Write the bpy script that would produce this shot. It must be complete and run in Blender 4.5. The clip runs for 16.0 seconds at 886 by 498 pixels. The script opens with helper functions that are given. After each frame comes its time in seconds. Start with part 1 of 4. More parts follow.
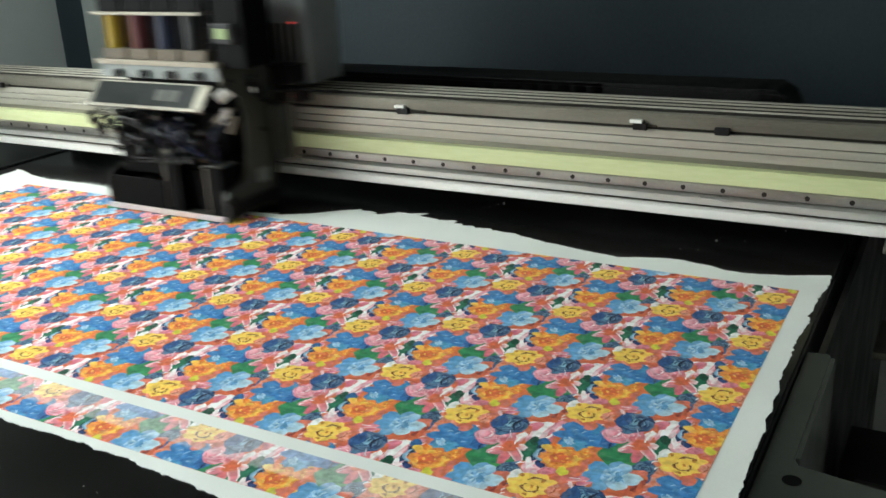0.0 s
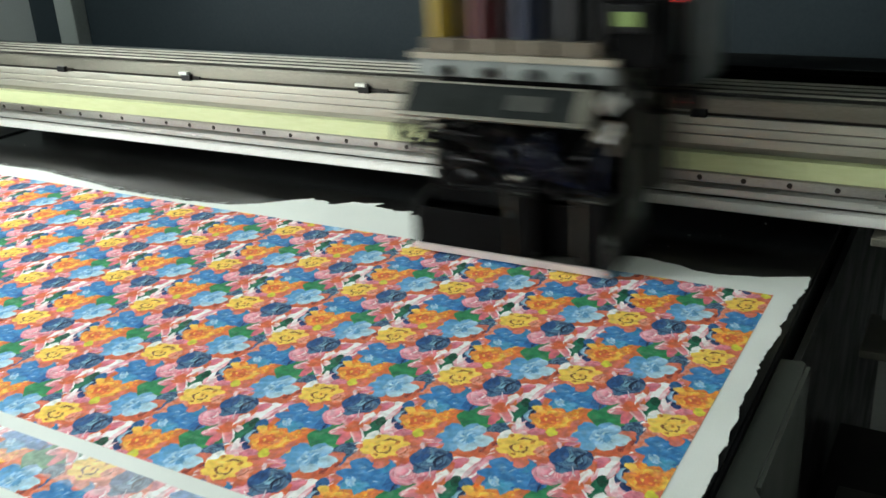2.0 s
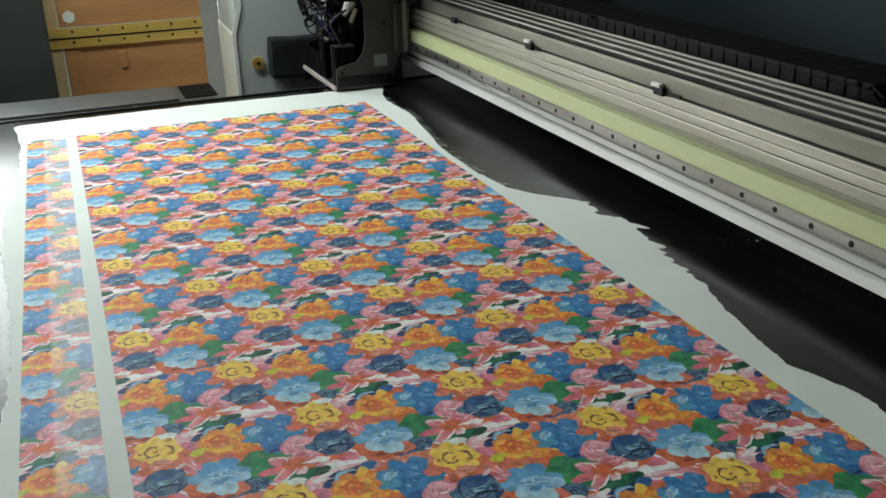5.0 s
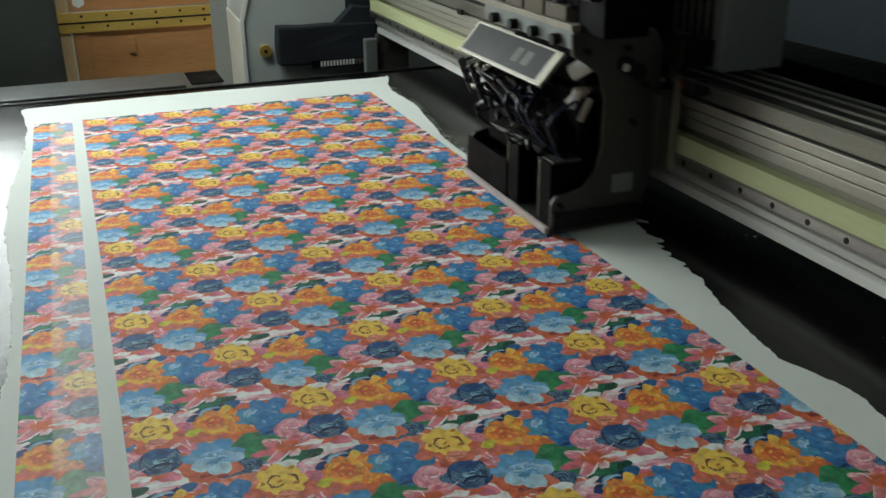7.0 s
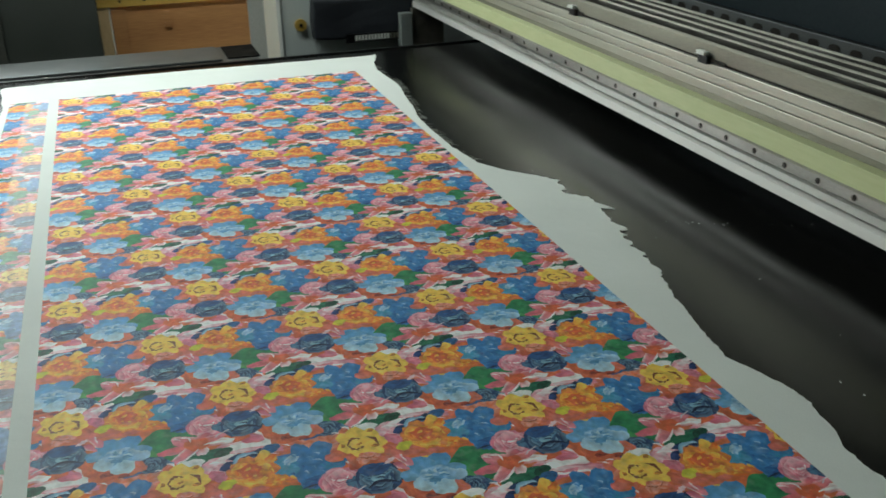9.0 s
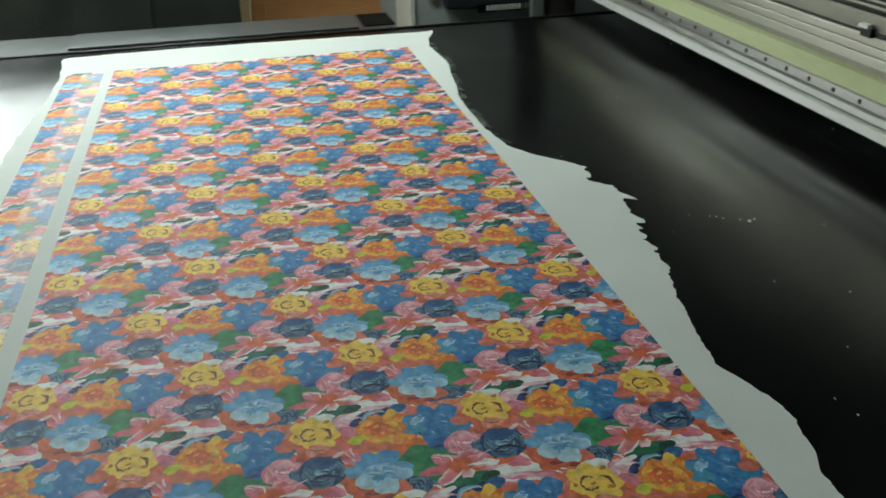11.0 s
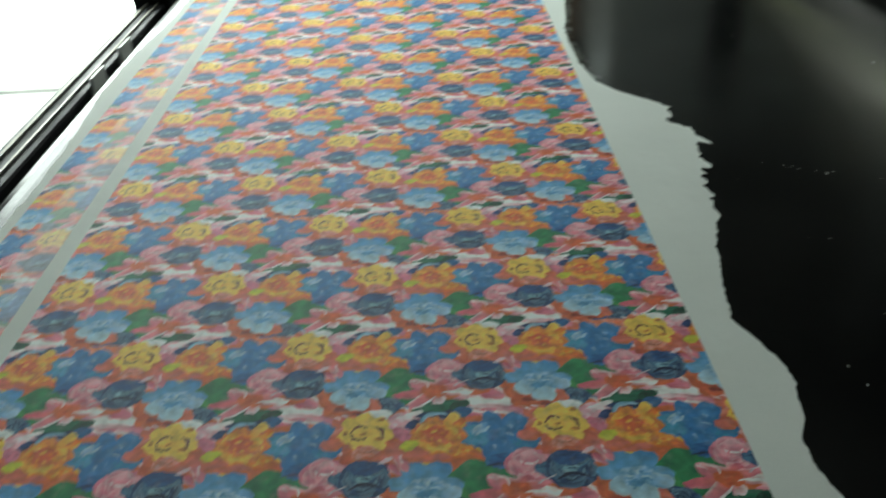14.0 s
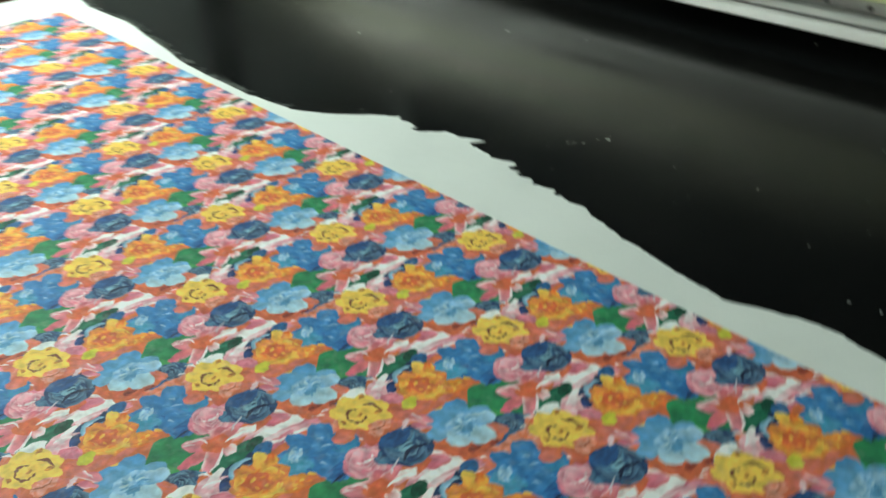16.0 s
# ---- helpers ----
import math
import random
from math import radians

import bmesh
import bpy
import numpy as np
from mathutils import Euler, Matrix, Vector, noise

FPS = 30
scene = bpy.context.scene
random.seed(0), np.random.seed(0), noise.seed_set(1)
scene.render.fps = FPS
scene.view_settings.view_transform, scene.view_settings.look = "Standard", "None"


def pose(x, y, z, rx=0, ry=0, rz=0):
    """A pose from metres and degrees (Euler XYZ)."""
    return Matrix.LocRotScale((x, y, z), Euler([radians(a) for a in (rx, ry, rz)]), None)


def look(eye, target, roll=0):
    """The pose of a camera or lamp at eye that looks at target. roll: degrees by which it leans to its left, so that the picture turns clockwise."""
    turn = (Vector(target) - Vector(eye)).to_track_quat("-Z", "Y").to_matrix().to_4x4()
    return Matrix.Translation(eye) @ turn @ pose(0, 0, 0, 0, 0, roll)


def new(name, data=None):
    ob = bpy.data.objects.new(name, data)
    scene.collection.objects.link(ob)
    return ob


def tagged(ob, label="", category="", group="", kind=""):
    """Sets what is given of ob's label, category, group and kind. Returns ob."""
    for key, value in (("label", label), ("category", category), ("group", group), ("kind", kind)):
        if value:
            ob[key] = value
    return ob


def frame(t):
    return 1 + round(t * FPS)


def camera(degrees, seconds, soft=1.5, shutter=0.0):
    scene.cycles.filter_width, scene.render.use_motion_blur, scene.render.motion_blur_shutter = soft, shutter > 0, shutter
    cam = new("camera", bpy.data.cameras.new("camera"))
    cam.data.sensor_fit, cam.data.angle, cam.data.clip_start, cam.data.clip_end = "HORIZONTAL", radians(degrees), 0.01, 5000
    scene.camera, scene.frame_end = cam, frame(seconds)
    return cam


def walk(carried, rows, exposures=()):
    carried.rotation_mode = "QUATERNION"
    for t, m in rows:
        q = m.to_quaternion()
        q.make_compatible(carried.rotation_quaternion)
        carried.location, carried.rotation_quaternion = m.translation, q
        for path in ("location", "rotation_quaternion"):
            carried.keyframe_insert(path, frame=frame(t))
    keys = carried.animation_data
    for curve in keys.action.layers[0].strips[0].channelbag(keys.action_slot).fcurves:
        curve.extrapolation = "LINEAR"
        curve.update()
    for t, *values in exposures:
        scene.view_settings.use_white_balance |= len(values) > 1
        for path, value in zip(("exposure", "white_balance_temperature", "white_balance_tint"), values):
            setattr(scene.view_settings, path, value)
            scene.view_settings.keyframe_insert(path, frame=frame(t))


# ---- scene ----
cam = camera(50.4, 16.0, 1.6, 0.55)
PATH = [
    (0.0, (0.1795, -1.2651, 1.4049), (-0.2904, -0.4479, 1.0711), -2.77),
    (0.5, (0.1696, -1.2405, 1.3963), (-0.2803, -0.4141, 1.0577), -1.79),
    (1.0, (0.1954, -1.1973, 1.3990), (-0.2440, -0.3670, 1.0563), -1.25),
    (1.5, (0.2378, -1.1767, 1.3940), (-0.2361, -0.3714, 1.0378), -2.01),
    (2.0, (0.2016, -1.1376, 1.4033), (-0.2760, -0.3393, 1.0364), -3.34),
    (2.5, (0.2399, -1.0100, 1.3827), (-0.3215, -0.2778, 0.9970), -4.20),
    (3.0, (0.3522, -0.8833, 1.3921), (-0.3382, -0.2707, 1.0075), -1.58),
    (3.5, (0.3579, -0.7984, 1.3852), (-0.3592, -0.2167, 1.0013), -2.78),
    (4.0, (0.3430, -0.7192, 1.3937), (-0.4228, -0.1880, 1.0313), -3.22),
    (4.5, (0.3855, -0.6282, 1.3838), (-0.4733, -0.2800, 1.0082), -2.26),
    (7.0, (0.4086, -0.6189, 1.3824), (-0.4530, -0.2889, 0.9966), -0.62),
    (7.5, (0.4138, -0.6148, 1.3834), (-0.4449, -0.2845, 0.9914), -1.39),
    (8.0, (0.4146, -0.6114, 1.3818), (-0.4457, -0.2903, 0.9858), -1.74),
    (8.5, (0.4080, -0.6182, 1.3786), (-0.4512, -0.2985, 0.9792), -1.28),
    (9.0, (0.4035, -0.6303, 1.3787), (-0.4597, -0.3332, 0.9705), -1.03),
    (9.2, (0.4022, -0.6399, 1.3779), (-0.4682, -0.3588, 0.9737), -1.04),
    (11.3, (0.4065, -0.6944, 1.3793), (-0.4774, -0.5464, 0.9357), -1.80),
    (11.5, (0.4365, -0.6845, 1.3823), (-0.4591, -0.5993, 0.9457), -1.74),
    (12.0, (0.4817, -0.6407, 1.3741), (-0.4080, -0.6271, 0.9178), -2.05),
    (12.5, (0.4720, -0.6581, 1.3679), (-0.4019, -0.6402, 0.8821), -1.11),
    (13.0, (0.3874, -0.7225, 1.3554), (-0.4621, -0.6900, 0.8288), -1.09),
    (13.5, (0.4157, -0.6966, 1.3568), (-0.4424, -0.7152, 0.8435), -1.96),
    (14.0, (0.4271, -0.6920, 1.3685), (-0.4473, -0.6912, 0.8833), -3.09),
    (14.5, (0.2632, -0.7885, 1.3569), (-0.5546, -0.4248, 0.9109), -1.49),
    (15.0, (0.2136, -0.9168, 1.3819), (-0.5767, -0.5198, 0.9152), -2.10),
    (15.5, (0.1776, -0.9718, 1.3850), (-0.5898, -0.5337, 0.9169), -0.98),
    (16.0, (0.0847, -1.0656, 1.3659), (-0.5605, -0.4998, 0.8524), -2.30),
]
EXPOSURES = [(0, 0.68, 6350, 10), (2.5, 0.71, 6350, 9), (3.5, 0.45, 6350, 8), (4.0, 0.32, 6350, 6), (4.5, 0.11, 6350, 7), (7.0, -0.33, 6350, 8), (8.0, -0.35, 6350, 8), (9.0, -0.33, 6350, 6), (11.3, -0.54, 6350, 4), (12.0, -1.29, 6350, 5), (12.5, -1.19, 6350, 5), (13.0, -0.36, 6350, 1), (13.5, -0.43, 6350, 1), (14.0, -0.66, 6350, 2), (14.6, -0.14, 6350, 0), (15.0, 0.21, 6350, 0), (16, 0.21, 6350, -1)]
walk(cam, [(t, look(eye, target, roll)) for t, eye, target, roll in PATH], EXPOSURES)

# ---- light: a wide bright shop front to the side, weak tubes under the ceiling ----
world = bpy.data.worlds.new("world")
world.use_nodes = True
scene.world = world
world.node_tree.nodes["Background"].inputs[0].default_value = (0.75, 0.9, 0.95, 1)
world.node_tree.nodes["Background"].inputs[1].default_value = 0.3


def area(name, eye, target, w, h, watts, colour):
    lamp = bpy.data.lights.new(name, "AREA")
    lamp.shape, lamp.size, lamp.size_y, lamp.energy, lamp.color = "RECTANGLE", w, h, watts, colour
    ob = new(name, lamp)
    ob.matrix_world = look(eye, target)
    return ob


area("shop_window_light", (-3.53, -1.95, 1.62), (-0.8, -0.9, 0.9), 2.2, 1.7, 34.0, (0.93, 1.0, 0.955))
area("tube_light", (-1.7, -0.95, 2.02), (-1.7, -0.95, 0.0), 0.16, 1.3, 16.0, (0.93, 1.0, 0.955))

# ---- materials ----


def material(name, colour, rough=0.5, metal=0.0, spec=0.5):
    m = bpy.data.materials.new(name)
    m.use_nodes = True
    b = m.node_tree.nodes["Principled BSDF"]
    b.inputs["Base Color"].default_value = (*colour, 1)
    b.inputs["Roughness"].default_value = rough
    b.inputs["Metallic"].default_value = metal
    b.inputs["Specular IOR Level"].default_value = spec
    return m


def worn(m, low, high, scale=8.0, fine=160.0, stretch=(1, 1, 1), rough=(0.4, 0.6), bump=0.05, reach=0.001):
    """Two scales of noise in colour, roughness and relief."""
    nt = m.node_tree
    n, l = nt.nodes, nt.links
    b = n["Principled BSDF"]
    tc = n.new("ShaderNodeTexCoord")
    mp = n.new("ShaderNodeMapping")
    mp.inputs["Scale"].default_value = stretch
    l.new(tc.outputs["Object"], mp.inputs["Vector"])
    big = n.new("ShaderNodeTexNoise")
    big.inputs["Scale"].default_value, big.inputs["Detail"].default_value = scale, 5
    small = n.new("ShaderNodeTexNoise")
    small.inputs["Scale"].default_value, small.inputs["Detail"].default_value = fine, 3
    l.new(mp.outputs[0], big.inputs["Vector"])
    l.new(mp.outputs[0], small.inputs["Vector"])
    add = n.new("ShaderNodeMath")
    add.operation = "MULTIPLY_ADD"
    add.inputs[1].default_value = 0.4
    l.new(small.outputs["Fac"], add.inputs[0])
    half = n.new("ShaderNodeMath")
    half.operation = "MULTIPLY"
    half.inputs[1].default_value = 0.6
    l.new(big.outputs["Fac"], half.inputs[0])
    l.new(half.outputs[0], add.inputs[2])
    ramp = n.new("ShaderNodeValToRGB")
    ramp.color_ramp.elements[0].position, ramp.color_ramp.elements[1].position = 0.35, 0.66
    ramp.color_ramp.elements[0].color, ramp.color_ramp.elements[1].color = (*low, 1), (*high, 1)
    l.new(add.outputs[0], ramp.inputs[0])
    l.new(ramp.outputs[0], b.inputs["Base Color"])
    mr = n.new("ShaderNodeMapRange")
    mr.inputs[1].default_value, mr.inputs[2].default_value = 0.35, 0.65
    mr.inputs[3].default_value, mr.inputs[4].default_value = rough
    l.new(big.outputs["Fac"], mr.inputs[0])
    l.new(mr.outputs[0], b.inputs["Roughness"])
    bp = n.new("ShaderNodeBump")
    bp.inputs["Strength"].default_value, bp.inputs["Distance"].default_value = bump, reach
    l.new(small.outputs["Fac"], bp.inputs["Height"])
    l.new(bp.outputs[0], b.inputs["Normal"])
    return m


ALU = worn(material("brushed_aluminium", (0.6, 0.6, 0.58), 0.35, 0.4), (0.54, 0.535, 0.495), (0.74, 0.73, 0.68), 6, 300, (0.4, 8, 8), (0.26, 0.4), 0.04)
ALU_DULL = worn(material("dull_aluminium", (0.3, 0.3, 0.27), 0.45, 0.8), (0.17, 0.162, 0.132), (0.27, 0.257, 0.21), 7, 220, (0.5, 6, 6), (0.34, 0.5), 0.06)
STEEL = worn(material("ground_steel", (0.42, 0.41, 0.38), 0.4, 1.0), (0.3, 0.29, 0.27), (0.48, 0.46, 0.43), 10, 260, (0.6, 4, 4), (0.3, 0.48), 0.05)
# near-black brown: the shade inside grooves, slots and small holes as a colour
GROOVE = worn(material("groove_shade_brown", (0.02, 0.017, 0.013), 0.6, 0.0, 0.15), (0.012, 0.010, 0.008), (0.032, 0.027, 0.021), 12, 120)
BAND = worn(material("pale_green_band", (0.55, 0.6, 0.26), 0.5), (0.5, 0.54, 0.27), (0.6, 0.63, 0.36), 5, 90, (0.3, 2, 2), (0.42, 0.6), 0.03)
BELT = worn(material("black_rubber_belt", (0.01, 0.01, 0.0095), 0.3, 0.0, 0.22), (0.004, 0.004, 0.0038), (0.009, 0.0087, 0.008), 3.5, 420, (1, 1, 1), (0.15, 0.27), 0.05, 0.0005)
# small dents and glue drops in the belt's skin
nt = BELT.node_tree
dents = nt.nodes.new("ShaderNodeTexNoise")
dents.inputs["Scale"].default_value, dents.inputs["Detail"].default_value = 55, 4
nt.links.new(nt.nodes["Texture Coordinate"].outputs["Object"], dents.inputs["Vector"])
relief = nt.nodes.new("ShaderNodeBump")
relief.inputs["Strength"].default_value, relief.inputs["Distance"].default_value = 0.13, 0.0012
nt.links.new(dents.outputs["Fac"], relief.inputs["Height"])
nt.links.new(nt.nodes["Bump"].outputs[0], relief.inputs["Normal"])
nt.links.new(relief.outputs[0], nt.nodes["Principled BSDF"].inputs["Normal"])
COVER = worn(material("blue_grey_cover", (0.026, 0.035, 0.041), 0.5, 0.0, 0.12), (0.018, 0.025, 0.03), (0.025, 0.034, 0.039), 2.5, 180, (1, 1, 1), (0.42, 0.55), 0.04)
GREY = worn(material("grey_powder_coat", (0.2, 0.22, 0.21), 0.5), (0.17, 0.19, 0.18), (0.23, 0.25, 0.24), 4, 240, (1, 1, 1), (0.4, 0.55), 0.06)
HEADGREY = worn(material("light_grey_coat", (0.55, 0.58, 0.55), 0.5), (0.45, 0.49, 0.47), (0.52, 0.56, 0.54), 4, 240, (1, 1, 1), (0.4, 0.55), 0.06)
PALE = worn(material("cream_powder_coat", (0.7, 0.7, 0.63), 0.5), (0.8, 0.79, 0.7), (0.86, 0.855, 0.77), 4, 200, (1, 1, 1), (0.4, 0.55), 0.05)
RIM = worn(material("dark_satin_rim", (0.07, 0.075, 0.075), 0.4), (0.055, 0.06, 0.06), (0.085, 0.09, 0.09), 5, 260, (1, 1, 1), (0.3, 0.45), 0.06)
BRACKET = worn(material("olive_grey_plate", (0.045, 0.05, 0.045), 0.5), (0.026, 0.03, 0.025), (0.038, 0.042, 0.036), 6, 260, (1, 1, 1), (0.4, 0.55), 0.06)
DRIVE = worn(material("slate_grey_coat", (0.075, 0.085, 0.088), 0.5), (0.15, 0.165, 0.165), (0.2, 0.215, 0.215), 6, 240, (1, 1, 1), (0.4, 0.55), 0.06)
BLACK = worn(material("black_plastic", (0.01, 0.01, 0.0105), 0.4, 0.0, 0.22), (0.004, 0.004, 0.0043), (0.009, 0.009, 0.0095), 9, 200, (1, 1, 1), (0.32, 0.5), 0.05)
DARKSTEEL = worn(material("dark_sheet_steel", (0.04, 0.042, 0.04), 0.45, 0.4), (0.04, 0.042, 0.036), (0.07, 0.072, 0.062), 9, 200, (1, 1, 1), (0.35, 0.55), 0.06)
NAVY = worn(material("navy_cloth_cover", (0.02, 0.025, 0.035), 0.7), (0.010, 0.012, 0.017), (0.019, 0.023, 0.031), 9, 300, (1, 1, 1), (0.6, 0.8), 0.15)
CHAIN = worn(material("black_chain_plastic", (0.006, 0.006, 0.006), 0.6, 0.0, 0.15), (0.003, 0.003, 0.0028), (0.006, 0.0058, 0.0052), 14, 200, (1, 1, 1), (0.6, 0.75), 0.05)
WOOD = worn(material("orange_plywood", (0.42, 0.19, 0.07), 0.5), (0.36, 0.16, 0.06), (0.54, 0.27, 0.105), 3, 40, (1, 0.6, 9), (0.4, 0.55), 0.08)
PINE = worn(material("pale_pine_edge", (0.6, 0.42, 0.22), 0.55), (0.5, 0.34, 0.17), (0.68, 0.5, 0.28), 4, 60, (6, 6, 0.5), (0.45, 0.6), 0.08)
BRASS = worn(material("brass_strip", (0.75, 0.48, 0.1), 0.35, 0.45), (0.62, 0.4, 0.08), (0.85, 0.58, 0.16), 6, 150, (1, 0.5, 4), (0.3, 0.45), 0.05)
WHITE = worn(material("white_paint", (0.78, 0.79, 0.74), 0.45), (0.72, 0.73, 0.68), (0.8, 0.81, 0.76), 4, 200, (1, 1, 1), (0.38, 0.5), 0.04)
BEIGE = worn(material("beige_plastic", (0.5, 0.43, 0.33), 0.5, 0.0, 0.25), (0.24, 0.215, 0.17), (0.36, 0.32, 0.25), 12, 200, (1, 1, 1), (0.4, 0.55), 0.05)
PINKISH = worn(material("scuffed_pinkish_plate", (0.55, 0.47, 0.45), 0.4), (0.45, 0.36, 0.35), (0.63, 0.56, 0.53), 20, 200, (1, 1, 1), (0.32, 0.5), 0.05)
GLASS_DARK = worn(material("dark_label", (0.02, 0.025, 0.026), 0.5, 0.0, 0.12), (0.009, 0.011, 0.0105), (0.018, 0.021, 0.02), 25, 200, (1, 1, 1), (0.28, 0.42), 0.05)
HOSE = material("black_hose", (0.003, 0.003, 0.0034), 0.28, 0.0, 0.35)
BLUE_HOSE = material("dark_blue_hose", (0.006, 0.010, 0.034), 0.25, 0.0, 0.5)
SOCKET = worn(material("brown_socket_plastic", (0.05, 0.042, 0.032), 0.6, 0.0, 0.15), (0.09, 0.075, 0.055), (0.15, 0.125, 0.095), 12, 200, (1, 1, 1), (0.5, 0.65), 0.06)
MATTE = worn(material("matt_black_housing", (0.005, 0.005, 0.005), 0.6, 0.0, 0.05), (0.0015, 0.0015, 0.0016), (0.0035, 0.0035, 0.0036), 14, 220, (1, 1, 1), (0.45, 0.65), 0.08)
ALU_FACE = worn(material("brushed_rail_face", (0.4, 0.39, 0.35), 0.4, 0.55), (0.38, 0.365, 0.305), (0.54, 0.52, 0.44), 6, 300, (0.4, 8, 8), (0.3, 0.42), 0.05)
# rail aluminium made near white: the lit cloth's reflection is put into its colour
ALU_LIP_LIT = worn(material("lip_painted_reflection", (0.85, 0.83, 0.79), 0.3, 0.1), (0.8, 0.78, 0.73), (0.9, 0.88, 0.84), 6, 300, (0.4, 8, 8), (0.28, 0.4), 0.04)
CLOTH = worn(material("white_nonwoven_cloth", (0.76, 0.79, 0.74), 0.8, 0.0, 0.15), (0.78, 0.81, 0.77), (0.86, 0.885, 0.84), 5, 700, (1, 1, 1), (0.75, 0.9), 0.35, 0.0006)
# the cloth lies in shallow waves
nt = CLOTH.node_tree
waves = nt.nodes.new("ShaderNodeTexNoise")
waves.inputs["Scale"].default_value, waves.inputs["Detail"].default_value = 11, 3
nt.links.new(nt.nodes["Texture Coordinate"].outputs["Object"], waves.inputs["Vector"])
relief = nt.nodes.new("ShaderNodeBump")
relief.inputs["Strength"].default_value, relief.inputs["Distance"].default_value = 0.35, 0.012
nt.links.new(waves.outputs["Fac"], relief.inputs["Height"])
nt.links.new(nt.nodes["Bump"].outputs[0], relief.inputs["Normal"])
nt.links.new(relief.outputs[0], nt.nodes["Principled BSDF"].inputs["Normal"])
FLOOR = worn(material("pale_floor", (0.6, 0.6, 0.57), 0.35), (0.55, 0.56, 0.53), (0.68, 0.68, 0.65), 2, 60, (1, 1, 1), (0.25, 0.4), 0.03)
WALL = worn(material("wall_paint", (0.3, 0.31, 0.3), 0.7), (0.26, 0.275, 0.265), (0.33, 0.345, 0.335), 1.5, 90, (1, 1, 1), (0.65, 0.8), 0.05)
RED = material("red_tape", (0.45, 0.03, 0.03), 0.5)
YELLOW = material("yellow_plastic", (0.75, 0.5, 0.05), 0.45)
TUBES = [material("ink_yellow", (0.22, 0.15, 0.01), 0.35, 0.0, 0.3), material("ink_magenta", (0.06, 0.008, 0.01), 0.35, 0.0, 0.3), material("ink_cyan", (0.008, 0.012, 0.03), 0.35, 0.0, 0.3), material("ink_black", (0.008, 0.008, 0.009), 0.35, 0.0, 0.3)]


def glow(name, colour, strength):
    m = material(name, colour, 0.4)
    b = m.node_tree.nodes["Principled BSDF"]
    b.inputs["Emission Color"].default_value = (*colour, 1)
    b.inputs["Emission Strength"].default_value = strength
    return m


LED = glow("red_led", (1.0, 0.05, 0.04), 1.6)
LED_DIM = glow("dim_red_led", (0.8, 0.04, 0.03), 0.4)
DISPLAY = glow("green_display", (0.14, 0.2, 0.06), 0.25)
DAYLIGHT = glow("daylight_outside", (0.95, 1.0, 0.97), 7.0)

# ---- building helpers ----


def hexa(bm, x0, x1, y0, y1, z0, z1):
    v = [bm.verts.new((x, y, z)) for x in (x0, x1) for y in (y0, y1) for z in (z0, z1)]
    for f in ((0, 1, 3, 2), (4, 6, 7, 5), (0, 4, 5, 1), (2, 3, 7, 6), (0, 2, 6, 4), (1, 5, 7, 3)):
        bm.faces.new([v[i] for i in f])
    return v


def box(x0, x1, y0, y1, z0, z1, bevel=0.0):
    bm = bmesh.new()
    hexa(bm, x0, x1, y0, y1, z0, z1)
    if bevel:
        bmesh.ops.bevel(bm, geom=bm.edges[:], offset=bevel, segments=2, profile=0.6, affect="EDGES")
    return bm


def prism_x(outline, x0, x1, bevel=0.0):
    """An outline of (y, z) drawn out along x."""
    bm = bmesh.new()
    a = [bm.verts.new((x0, y, z)) for y, z in outline]
    b = [bm.verts.new((x1, y, z)) for y, z in outline]
    bm.faces.new(a)
    bm.faces.new(b[::-1])
    n = len(a)
    for i in range(n):
        bm.faces.new((a[i], b[i], b[(i + 1) % n], a[(i + 1) % n]))
    bmesh.ops.recalc_face_normals(bm, faces=bm.faces[:])
    if bevel:
        bmesh.ops.bevel(bm, geom=bm.edges[:], offset=bevel, segments=1, affect="EDGES")
    return bm


def prism_z(outline, z0, z1, bevel=0.0):
    bm = bmesh.new()
    a = [bm.verts.new((x, y, z0)) for x, y in outline]
    b = [bm.verts.new((x, y, z1)) for x, y in outline]
    bm.faces.new(a[::-1])
    bm.faces.new(b)
    n = len(a)
    for i in range(n):
        bm.faces.new((a[i], a[(i + 1) % n], b[(i + 1) % n], b[i]))
    bmesh.ops.recalc_face_normals(bm, faces=bm.faces[:])
    if bevel:
        bmesh.ops.bevel(bm, geom=bm.edges[:], offset=bevel, segments=1, affect="EDGES")
    return bm


def rod(p, q, r, sides=12, r2=None):
    bm = bmesh.new()
    p, q = Vector(p), Vector(q)
    m = Matrix.Translation((p + q) / 2) @ (q - p).to_track_quat("Z", "Y").to_matrix().to_4x4()
    bmesh.ops.create_cone(bm, cap_ends=True, segments=sides, radius1=r, radius2=r if r2 is None else r2, depth=(q - p).length, matrix=m)
    return bm


